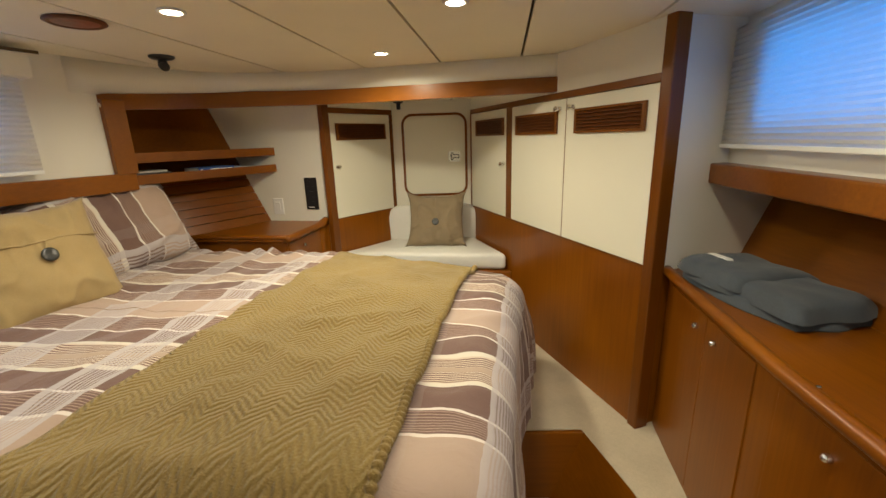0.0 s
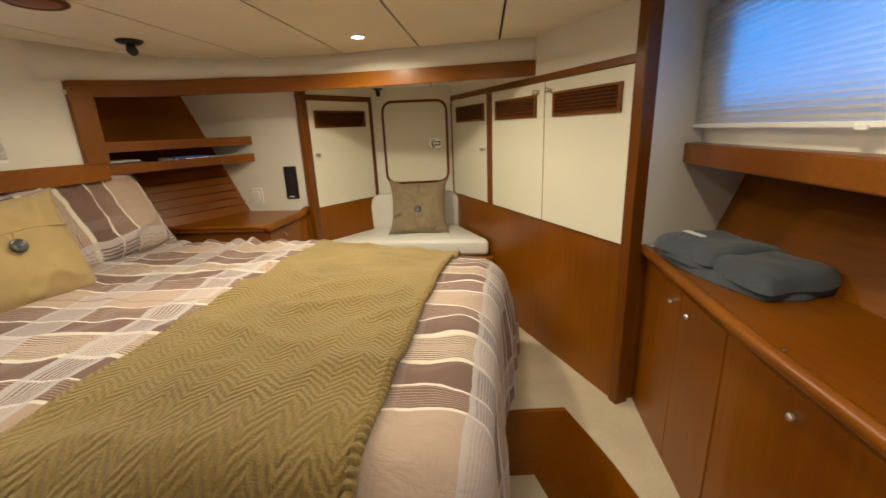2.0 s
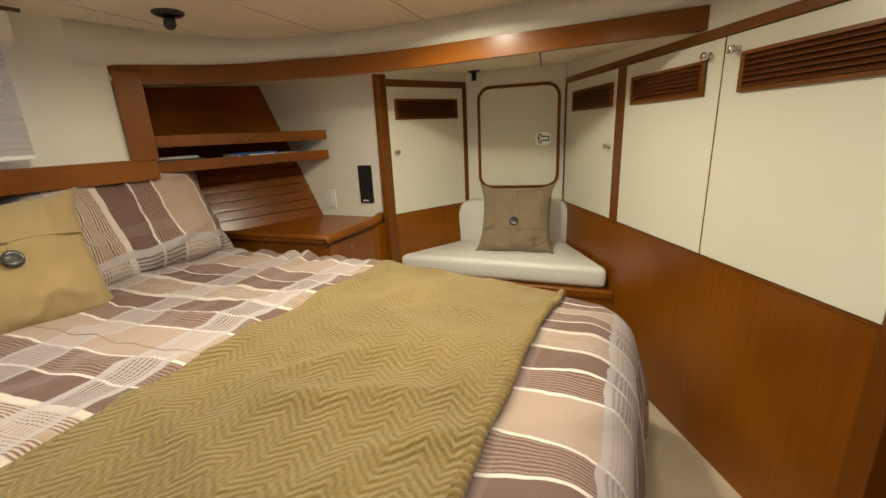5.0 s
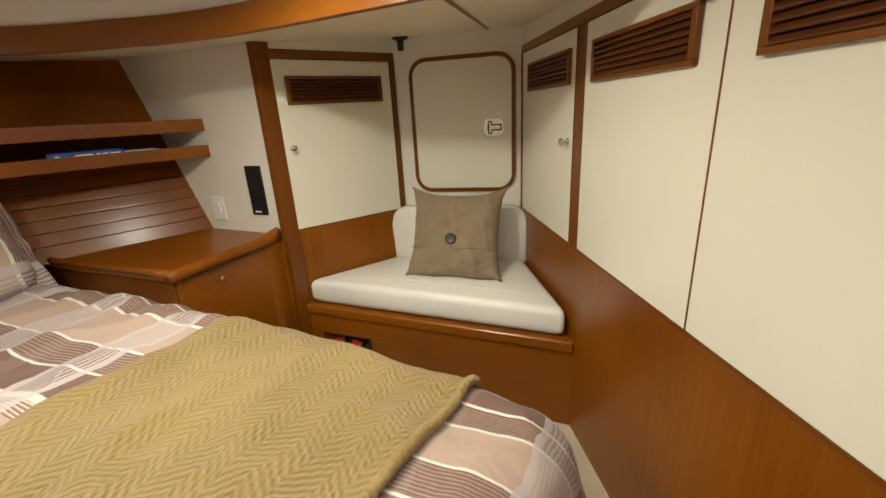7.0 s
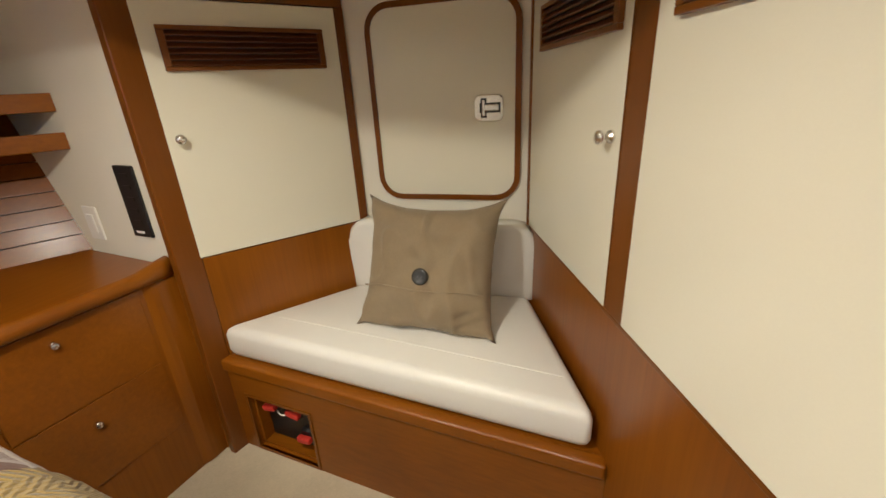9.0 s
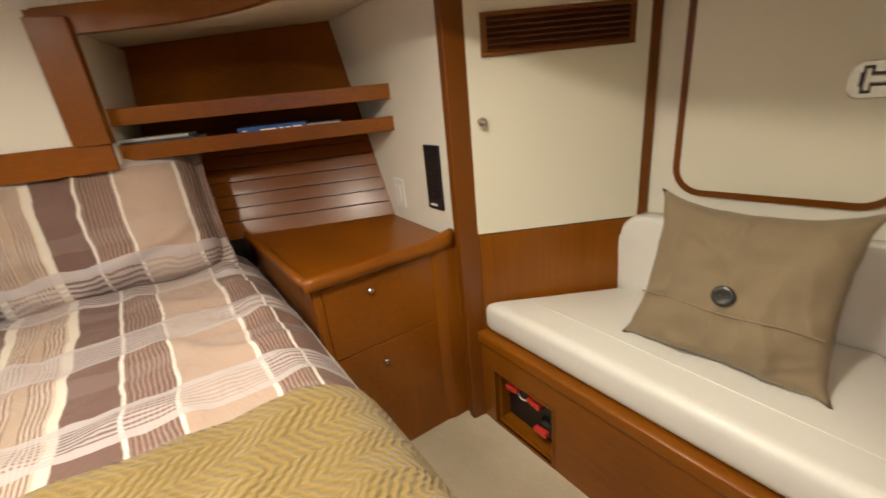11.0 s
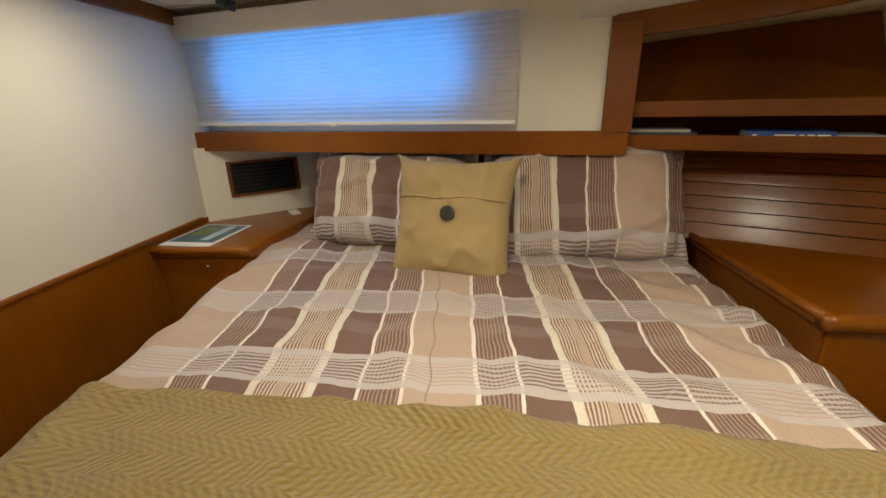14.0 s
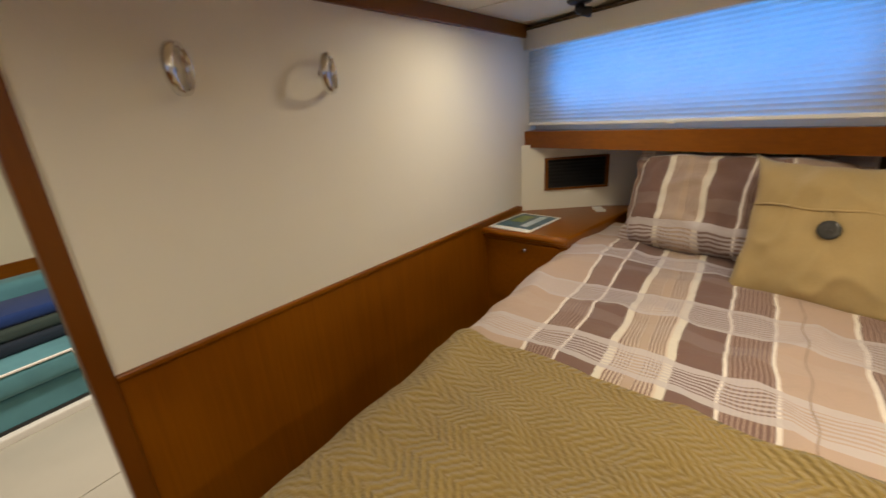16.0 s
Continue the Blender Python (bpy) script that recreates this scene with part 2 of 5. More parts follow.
def knit_material():
    """Herringbone knit: slanting ribs that change direction from column to column."""
    m, nt, b = mat("herringbone_knit", 0.92)
    b.inputs["Sheen Weight"].default_value = 0.2
    uv = nt.nodes.new("ShaderNodeUVMap")
    sep = nt.nodes.new("ShaderNodeSeparateXYZ")
    nt.links.new(uv.outputs[0], sep.inputs[0])
    u, v = sep.outputs[0], sep.outputs[1]
    wob = noise_tex(nt, coords(nt), 9.0, 3)
    vv = math_node(nt, "MULTIPLY_ADD", wob, 0.030, v)
    tri = math_node(nt, "PINGPONG", math_node(nt, "MULTIPLY_ADD", wob, 0.012, u), 0.052)
    along = math_node(nt, "MULTIPLY_ADD", tri, 0.85, vv)
    rib = math_node(nt, "MULTIPLY_ADD", math_node(nt, "SINE", math_node(nt, "MULTIPLY", along, 2 * math.pi / 0.0195)), 0.5, 0.5)
    # each rib is a row of plump stitches
    stitch = math_node(nt, "MULTIPLY_ADD", math_node(nt, "SINE", math_node(nt, "MULTIPLY", math_node(nt, "MULTIPLY_ADD", along, 0.35, tri), 2 * math.pi / 0.0165)), 0.5, 0.5)
    worn = noise_tex(nt, coords(nt), 4.0, 3, 0.6)
    rib = math_node(nt, "MULTIPLY", rib, math_node(nt, "MULTIPLY_ADD", worn, 1.3, 0.12))
    yarn = noise_tex(nt, coords(nt, (190, 190, 190)), 1.0, 2)
    fibre = noise_tex(nt, coords(nt, (620, 620, 620)), 1.0, 2)
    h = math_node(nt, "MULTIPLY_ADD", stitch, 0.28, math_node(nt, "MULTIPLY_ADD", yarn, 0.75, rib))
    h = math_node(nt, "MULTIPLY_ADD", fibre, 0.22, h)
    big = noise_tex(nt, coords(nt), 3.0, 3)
    # the height term darkens gaps between ribs: shade painted into the yarn colour
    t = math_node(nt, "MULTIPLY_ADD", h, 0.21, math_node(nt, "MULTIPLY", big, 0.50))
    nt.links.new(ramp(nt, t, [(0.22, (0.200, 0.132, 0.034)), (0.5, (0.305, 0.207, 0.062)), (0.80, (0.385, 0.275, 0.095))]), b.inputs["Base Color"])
    bump(nt, b, h, 0.85, 0.008)
    return m


def blind_material(pale):
    m = bpy.data.materials.new("pleated_shade_cloth")
    m.use_nodes = True
    nt = m.node_tree
    nt.nodes.clear()
    out = nt.nodes.new("ShaderNodeOutputMaterial")
    d, t, mx = nt.nodes.new("ShaderNodeBsdfDiffuse"), nt.nodes.new("ShaderNodeBsdfTranslucent"), nt.nodes.new("ShaderNodeMixShader")
    n = noise_tex(nt, coords(nt), 5.0, 3)
    c = ramp(nt, n, [(0.3, tuple(x * 0.93 for x in pale)), (0.7, pale)])
    nt.links.new(c, d.inputs[0])
    nt.links.new(c, t.inputs[0])
    mx.inputs[0].default_value = 0.60
    nt.links.new(d.outputs[0], mx.inputs[1])
    nt.links.new(t.outputs[0], mx.inputs[2])
    nt.links.new(mx.outputs[0], out.inputs[0])
    return m


def glow(name, colour, strength):
    m = bpy.data.materials.new(name)
    m.use_nodes = True
    b = m.node_tree.nodes["Principled BSDF"]
    b.inputs["Base Color"].default_value = (*colour, 1)
    b.inputs["Emission Color"].default_value = (*colour, 1)
    b.inputs["Emission Strength"].default_value = strength
    return m


WOOD_X, WOOD_Y, WOOD_Z = wood("cherry_veneer_x", "x"), wood("cherry_veneer_y", "y"), wood("cherry_veneer_z", "z")
WOOD_TRIM = wood("cherry_trim", "x", (0.24, 0.078, 0.005), (0.13, 0.038, 0.002))
WOOD_POST = wood("cherry_post", "z", (0.225, 0.070, 0.005), (0.125, 0.035, 0.002))
WOOD_FRAME = wood("cherry_frame", "x", (0.285, 0.092, 0.004), (0.155, 0.045, 0.002))
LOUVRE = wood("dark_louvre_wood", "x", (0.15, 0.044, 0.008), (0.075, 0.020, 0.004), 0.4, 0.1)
LAMINATE = plain("cream_laminate", (0.80, 0.775, 0.645), 0.24, 0.02, 1.5, 300, 0.02)
VINYL = plain("off_white_wall_vinyl", (0.80, 0.77, 0.67), 0.55, 0.03, 2.0, 420, 0.12)
HEADLINER = plain("beige_headliner_vinyl", (0.80, 0.735, 0.58), 0.6, 0.04, 2.0, 420, 0.15)
SEAM = plain("dark_seam", (0.10, 0.065, 0.03), 0.7)
CARPET = fabric("beige_carpet", (0.56, 0.48, 0.345), 0.14, 420, 1.0, 0.8)
LEATHER = plain("cream_upholstery", (0.84, 0.83, 0.78), 0.36, 0.03, 3.0, 500, 0.12)
TAUPE = fabric("taupe_linen", (0.27, 0.205, 0.125))
TAN = fabric("tan_cotton", (0.37, 0.265, 0.12))
PLAID, KNIT = plaid_material(), knit_material()
SHADE = blind_material((0.80, 0.76, 0.68))
CHROME = plain("polished_chrome", (0.78, 0.77, 0.75), 0.16, 0.02, 4, 100, 0.0, 1.0)
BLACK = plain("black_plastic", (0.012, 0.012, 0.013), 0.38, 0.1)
DARK_HORN = plain("dark_horn_button", (0.035, 0.035, 0.032), 0.22, 0.5, 40)
WHITE_PLASTIC = plain("white_plastic", (0.86, 0.85, 0.81), 0.35, 0.02)
RED = plain("red_plastic", (0.62, 0.045, 0.03), 0.4, 0.1)
SLATE = fabric("slate_grey_fleece", (0.055, 0.066, 0.080), 0.2, 600)
MATTRESS = fabric("white_ticking", (0.7, 0.68, 0.62))
GLASS_GLOW = glow("frosted_lamp_lens", (1.0, 0.88, 0.66), 24.0)

# ---- plan ----
FLOOR, SOLE, TOP = 0.20, -0.18, 0.994
S0, S1 = (0.9614, 1.600), (0.3156, 3.440)            # starboard locker front
P0, P1 = (-0.335, 3.440), (-0.735, 2.950)            # port locker front
B0, B1 = (-0.760, 2.915), (-1.740, 3.072)            # port bulkhead
H0, H1 = (-1.600, 2.030), (-2.358, 0.181)            # port hull side
A0, A1 = (-2.420, 0.226), (1.500, -0.226)            # aft bulkhead
C0, C1 = (1.062, -0.30), (1.324, 1.902)              # starboard hull side, from aft
MS, MP, MB, MH, MA = plan(S0, S1), plan(P0, P1), plan(B0, B1), plan(H0, H1), plan(A0, A1)
MF = plan(S1, P0)


def aft(x):
    return (x - A0[0]) * 1.0066


# ---- structure ----
bm = prism([(-2.6, 1.575), (0.718, 1.575), (0.80, 1.21), (0.845, 0.90), (0.87, -0.02), (1.7, -0.02), (1.7, 3.6), (-2.6, 3.6)], FLOOR - 0.03, FLOOR, 0.008, 2, None, True)
tagged(part("floor", bm, CARPET), "raised cabin floor with short beige carpet", "floor", kind="structure")
bm = prism([(-2.6, -3.6), (1.7, -3.6), (1.7, 1.7), (-2.6, 1.7)], SOLE - 0.05, SOLE)
tagged(part("floor_lower", bm, CARPET), "lower sole beside the bed with grey-beige carpet", "floor", kind="structure")
riser = thing("step_riser", "varnished cherry risers of the raised cabin floor", "step", kind="structure")
part("riser_front", box(0.10, 0.715, 1.55, 1.572, SOLE, FLOOR - 0.004, 0.003), WOOD_X, riser)
for (xa, ya), (xb, yb) in (((0.714, 1.575), (0.797, 1.21)), ((0.797, 1.21), (0.842, 0.90)), ((0.842, 0.90), (0.867, -0.02))):
    part("riser_side", solid([(xa - 0.15, ya, SOLE), (xb - 0.15, yb, SOLE), (xb, yb, FLOOR - 0.004), (xa, ya, FLOOR - 0.004)], -0.02), WOOD_Y, riser)

# starboard locker wall: lower veneer, upper cream wall above the rail
LS = span(S0, S1)
wall_s = thing("wall_starboard", "cherry veneer locker wall with cream upper panels", "wall", kind="structure")
part("wainscot", box(0, LS, -0.05, 0.0, 0.1, 0.985, 0, MS), WOOD_Z, wall_s)
part("backing", box(0, LS, -0.06, -0.012, 0.985, 1.99, 0, MS), VINYL, wall_s)
part("upper_panel", box(0.019, LS, -0.012, 0.0, 1.772, 1.99, 0, MS), VINYL, wall_s)
part("top_rail", box(0.019, LS - 0.004, -0.010, 0.008, 1.738, 1.772, 0.003, MS), WOOD_TRIM, wall_s)
part("lower_rail", box(0.019, LS - 0.004, -0.010, 0.003, 0.978, 0.990, 0.002, MS), WOOD_TRIM, wall_s)
part("stile", box(1.232, 1.308, -0.010, 0.004, 0.990, 1.738, 0.003, MS), WOOD_POST, wall_s)
part("corner_bead", box(LS - 0.022, LS - 0.004, -0.010, 0.010, 0.990, 1.738, 0.003, MS), WOOD_POST, wall_s)
part("end_post", box(-0.036, 0.019, -0.06, 0.014, 0.15, 1.985, 0.008, MS, 3), WOOD_POST, wall_s)


def vent(parent, m, x0, x1, z0, z1, slats=6, frame_mat=None, face=0.006, slat_mat=None):
    # black sheet stands in for the shade between the slats
    v = part("louvre_vent", box(x0 + 0.008, x1 - 0.008, face - 0.003, face - 0.002, z0 + 0.008, z1 - 0.008, 0, m), BLACK, parent, "dark wooden louvred vent with a black sheet as shade between the slats")
    e = 0.012
    fm = frame_mat or LOUVRE
    for a, b, c, d in ((x0, x1, z1 - e, z1), (x0, x1, z0, z0 + e), (x0, x0 + e * 1.6, z0 + e, z1 - e), (x1 - e * 1.6, x1, z0 + e, z1 - e)):
        part("vent_frame", box(a, b, face - 0.004, face + 0.010, c, d, 0.002, m), fm, v)
    step = (z1 - z0 - 2 * e) / slats
    for i in range(slats):
        zc = z0 + e + (i + 0.5) * step
        s = box(-(x1 - x0) / 2 + e * 1.6, (x1 - x0) / 2 - e * 1.6, -0.0085, 0.0085, -0.0026, 0.0026, 0.001, None, 1)
        s.transform(m @ pose((x0 + x1) / 2, face + 0.004, zc, -44))
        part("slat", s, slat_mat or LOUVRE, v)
    return v


def knob(parent, m, x, y, z, r=0.013, tall=False):
    k = m @ pose(x, y, z, -90)
    if tall:
        bm = lathe([(r * 0.95, 0.0), (r, 0.004), (r * 0.9, 0.007), (r * 0.5, 0.009), (r * 0.5, 0.016), (r * 0.95, 0.021), (r * 1.05, 0.027), (r * 0.9, 0.033), (r * 0.4, 0.036)], 20, k)
        return part("knob", bm, CHROME, parent, "round chrome push knob", True)
    bm = lathe([(r * 0.98, 0.0), (r * 1.0, 0.003), (r * 0.98, 0.010), (r * 0.86, 0.014), (r * 0.5, 0.017), (r * 0.15, 0.018)], 18, k)
    return part("knob", bm, CHROME, parent, "round chrome push knob", True)


def locker_door(label, m, x0, x1, z0, z1, vent_box, knob_at, group):
    d = thing("locker_door", label, "cabinet door", group)
    part("panel", box(x0 + 0.003, x1 - 0.003, -0.008, 0.006, z0 + 0.003, z1 - 0.003, 0.002, m), LAMINATE, d)
    for a, b in ((x0, x0 + 0.003), (x1 - 0.003, x1)):
        part("edge_strip", box(a, b, -0.008, 0.005, z0 + 0.003, z1 - 0.003, 0, m), WOOD_TRIM, d)
    vent(d, m, *vent_box, frame_mat=WOOD_TRIM, face=0.010)
    knob(d, m, knob_at[0], 0.006, knob_at[1], 0.014, True)
    return d


GD = "cream locker doors"
locker_door("tall cream laminate locker door with louvred vent, shut", MS, 0.019, 0.630, 0.990, 1.738, (0.074, 0.544, 1.556, 1.676), (0.570, 1.686), GD)
locker_door("tall cream laminate locker door with louvred vent, shut", MS, 0.630, 1.232, 0.990, 1.738, (0.700, 1.166, 1.558, 1.676), (0.690, 1.686), GD)
locker_door("narrow cream laminate locker door beside the seat, shut", MS, 1.308, LS - 0.022, 0.990, 1.738, (1.339, 1.815, 1.561, 1.678), (1.345, 1.368), GD)

# forward wall with hatch
wall_f = thing("wall_forward", "off-white vinyl forward bulkhead", "wall", kind="structure")
LF = span(S1, P0)
part("wall_panel", box(0, LF, -0.05, 0, 0.1, 1.99, 0, MF), VINYL, wall_f)
hatch = thing("chain_locker_hatch", "cream hatch door with rounded cherry trim, shut", "hatch")
hx0, hx1, hz0, hz1 = S1[0] - 0.283, S1[0] + 0.258, 1.081, 1.756
own = bmesh.new()
ring = rounded(hx0 + 0.012, hx1 - 0.012, hz0 + 0.012, hz1 - 0.012, 0.075)
front = [own.verts.new((x, 0.010, z)) for x, z in ring]
back = [own.verts.new((x, 0.0, z)) for x, z in ring]
own.faces.new(front)
for i in range(len(ring)):
    own.faces.new((front[i], front[i - 1], back[i - 1], back[i]))
own.transform(MF)
part("hatch_panel", own, LAMINATE, hatch)
own = bmesh.new()
loops = []
outer, inner = rounded(hx0, hx1, hz0, hz1, 0.09), rounded(hx0 + 0.020, hx1 - 0.020, hz0 + 0.020, hz1 - 0.020, 0.070)
for pts, y in ((outer, 0.0), (outer, 0.012), (inner, 0.016), (inner, 0.004)):
    loops.append([own.verts.new((x, y, z)) for x, z in pts])
for a, b in zip(loops, loops[1:]):
    for i in range(len(a)):
        own.faces.new((a[i], a[i - 1], b[i - 1], b[i]))
own.transform(MF)
part("hatch_trim", own, WOOD_POST, hatch, "rounded dark cherry trim")
lx0 = S1[0] - 0.224
own = bmesh.new()
ring = rounded(lx0, lx0 + 0.101, 1.362, 1.449, 0.022, 5)
plate = [[own.verts.new((lx0 + 0.0505 + (x - lx0 - 0.0505) * k, y, 1.4055 + (z - 1.4055) * k)) for x, z in ring] for k, y in ((1.0, 0.009), (1.0, 0.0135), (0.95, 0.015))]
for a, b in zip(plate, plate[1:]):
    for i in range(len(ring)):
        own.faces.new((a[i - 1], a[i], b[i], b[i - 1]))
own.faces.new(plate[-1])
own.transform(MF)
latch = part("latch_plate", own, CHROME, hatch, "polished steel flush latch")
part("latch_recess", box(lx0 + 0.010, lx0 + 0.082, 0.0148, 0.0160, 1.390, 1.423, 0.0005, MF), BLACK, latch)
part("latch_recess", box(lx0 + 0.058, lx0 + 0.078, 0.0148, 0.0164, 1.374, 1.438, 0.0005, MF), BLACK, latch)
part("latch_lever", box(lx0 + 0.015, lx0 + 0.070, 0.016, 0.022, 1.396, 1.417, 0.004, MF), CHROME, latch)
part("latch_pivot", box(lx0 + 0.062, lx0 + 0.074, 0.016, 0.023, 1.379, 1.433, 0.004, MF), CHROME, latch)

# port locker front
LP = span(P0, P1)
wall_p = thing("wall_port_forward", "cherry veneer port locker wall", "wall", kind="structure")
part("wainscot", box(0, LP, -0.05, 0.0, 0.1, 0.988, 0, MP), WOOD_Z, wall_p)
part("backing", box(0, LP, -0.06, -0.012, 0.988, 1.84, 0, MP), VINYL, wall_p)
part("upper_panel", box(0.0, LP, -0.012, 0.0, 1.790, 1.86, 0, MP), VINYL, wall_p)
part("top_rail", box(0.004, LP, -0.010, 0.008, 1.752, 1.790, 0.003, MP), WOOD_TRIM, wall_p)
part("corner_bead", box(0.004, 0.034, -0.010, 0.010, 0.99, 1.752, 0.003, MP), WOOD_POST, wall_p)
part("end_post", prism([(-0.720, 2.962), (-0.755, 3.0), (-0.80, 2.95), (-0.777, 2.893), (-0.745, 2.885)], 0.15, 1.815, 0.004), WOOD_POST, wall_p)
locker_door("wide cream laminate locker door with louvred vent, shut", MP, 0.034, LP - 0.010, 0.990, 1.752, (0.092, 0.572, 1.562, 1.682), (LP - 0.050, 1.374), GD)

# port bulkhead
LB = span(B0, B1)
wall_b = thing("wall_port_bulkhead", "off-white vinyl bulkhead beside the port shelves", "wall", kind="structure")
part("wall_panel", box(0.02, LB + 0.4, -0.04, 0, 0.1, 1.86, 0, MB), VINYL, wall_b)
ctl = thing("control_panel", "slim black stereo control panel on the bulkhead", "control panel")
x0 = (-0.760 + 0.846) * 1.013
part("panel", box(x0, x0 + 0.096, 0, 0.010, 1.072, 1.306, 0.004, MB), BLACK, ctl)
for i in range(5):
    part("button", box(x0 + 0.03, x0 + 0.066, 0.010, 0.012, 1.27 - i * 0.038, 1.282 - i * 0.038, 0, MB), BLACK, ctl)
part("marking", box(x0 + 0.035, x0 + 0.075, 0.010, 0.0108, 1.085, 1.093, 0, MB), WHITE_PLASTIC, ctl)
sw = thing("light_switch", "white plastic rocker light switch", "switch")
x0 = (-0.760 + 1.128) * 1.013
part("plate", box(x0, x0 + 0.082, 0, 0.007, 1.035, 1.157, 0.004, MB), WHITE_PLASTIC, sw)
part("rocker", box(x0 + 0.022, x0 + 0.060, 0.007, 0.012, 1.062, 1.130, 0.003, MB), WHITE_PLASTIC, sw)

# aft bulkhead with doorway
wall_a = thing("wall_aft", "aft bulkhead, cream above and cherry veneer below", "wall", kind="structure")
xd0, xd1 = aft(-0.122), aft(0.60)
part("wall_panel", box(0, aft(-0.168), -0.05, 0, 1.0, 1.99, 0, MA), VINYL, wall_a)
part("wainscot", box(0, aft(-0.168), -0.05, 0.003, SOLE, 1.0, 0, MA), WOOD_Z, wall_a)
part("cap_rail", box(0.3, aft(-0.168), -0.004, 0.012, 0.995, 1.012, 0.004, MA), WOOD_X, wall_a)
part("top_trim", box(0.0, aft(-0.168), -0.004, 0.018, 1.905, 1.97, 0.004, MA), WOOD_TRIM, wall_a)
part("wall_panel", box(aft(0.675), aft(1.5), -0.05, 0, SOLE, 1.99, 0, MA), WOOD_Z, wall_a)
part("head_panel", box(aft(-0.168), aft(0.675), -0.05, 0, 1.86, 1.99, 0, MA), VINYL, wall_a)
frame_d = thing("door_1", "varnished cherry door frame of the open doorway", "doorway", kind="structure")
part("jamb", box(aft(-0.168), xd0, -0.07, 0.014, SOLE, 1.80, 0.006, MA), WOOD_POST, frame_d)
part("jamb", box(xd1, aft(0.675), -0.07, 0.014, SOLE, 1.80, 0.006, MA), WOOD_POST, frame_d)
part("lintel", box(aft(-0.168), aft(0.675), -0.07, 0.014, 1.80, 1.87, 0.006, MA), WOOD_TRIM, frame_d)
part("strike_plate", box(xd0 - 0.004, xd0 + 0.003, -0.045, -0.012, 0.98, 1.10, 0.001, MA), CHROME, frame_d)


def towel_ring(x, turn):
    t = thing("towel_ring", "polished chrome ring standing out from the aft wall", "towel ring", "wall rings")
    m = MA @ pose(x, 0.040, 1.697, 0, 0, turn)
    own = bmesh.new()
    n = 36
    loops = []
    for k in range(n):
        a = 2 * math.pi * k / n
        prof = [(0.046, -0.012), (0.046, 0.012), (0.050, 0.014), (0.057, 0.010), (0.059, 0.0), (0.057, -0.010), (0.050, -0.014)]
        loops.append([own.verts.new((0.92 * r * math.cos(a), y, 1.05 * r * math.sin(a))) for r, y in prof])
    for k in range(n):
        a, b = loops[k], loops[(k + 1) % n]
        for i in range(7):
            own.faces.new((a[i], a[(i + 1) % 7], b[(i + 1) % 7], b[i]))
    own.transform(m)
    part("ring", own, CHROME, t, "", True)
    part("mount", lathe([(0.012, 0.0), (0.012, 0.003), (0.007, 0.006), (0.006, 0.014), (0.004, 0.016)], 16, MA @ pose(x, 0, 1.700, -90)), CHROME, t, "", True)


towel_ring(aft(-0.462), 44)
towel_ring(aft(-0.885), 37)

# ceiling: vinyl panels with dark joints, running fore and aft
bm = bmesh.new()
joints = [-1.85, -1.377, -0.894, -0.378, 0.085, 0.540, 1.02, 1.6]
slant = 0.135
for a, b in zip([-2.9] + joints, joints + [2.2]):
    q = [(a + 0.006 + slant * (y - 2.4), y) for y in (-0.45, 3.0)] + [(b - 0.006 + slant * (y - 2.4), y) for y in (3.0, -0.45)]
    prism([q[0], q[3], q[2], q[1]], CEIL, CEIL + 0.02, 0, 2, bm)
tagged(part("ceiling", bm, HEADLINER), "beige vinyl headliner in panels with dark joints", "ceiling", kind="structure")
tagged(part("ceiling_backing", box(-3.0, 2.4, -0.5, 3.9, CEIL + 0.03, CEIL + 0.06), SEAM), "dark backing above the headliner joints", "ceiling", kind="structure")

# dropped soffit forward of the curved beam
CURVE = [(-1.600, 2.030), (-1.545, 2.150), (-1.470, 2.290), (-1.350, 2.430), (-1.180, 2.530), (-0.950, 2.585), (-0.700, 2.590), (-0.400, 2.545), (0.0, 2.455), (0.40, 2.362), (0.735, 2.285)]


def sweep_curve(pts, z0f, z1f, thick):
    own = bmesh.new()
    n = len(pts)
    cols = []
    for i, (x, y) in enumerate(pts):
        a, b = pts[max(i - 1, 0)], pts[min(i + 1, n - 1)]
        d = Vector((b[0] - a[0], b[1] - a[1])).normalized()
        nx, ny = -d.y * thick, d.x * thick
        f = i / (n - 1)
        cols.append([own.verts.new(p) for p in ((x, y, z0f(f)), (x, y, z1f(f)), (x + nx, y + ny, z1f(f)), (x + nx, y + ny, z0f(f)))])
    for a, b in zip(cols, cols[1:]):
        for i in range(4):
            own.faces.new((a[i], a[(i + 1) % 4], b[(i + 1) % 4], b[i]))
    own.faces.new(cols[0])
    own.faces.new(cols[-1][::-1])
    return own


def smooth_path(pts, k=6):
    out = []
    n = len(pts)
    for i in range(n - 1):
        p = [Vector(pts[min(max(i + j, 0), n - 1)]) for j in (-1, 0, 1, 2)]
        for s in range(k):
            t = s / k
            out.append(tuple(0.5 * ((2 * p[1]) + (p[2] - p[0]) * t + (2 * p[0] - 5 * p[1] + 4 * p[2] - p[3]) * t * t + (3 * p[1] - p[0] - 3 * p[2] + p[3]) * t ** 3)))
    return out + [pts[-1]]


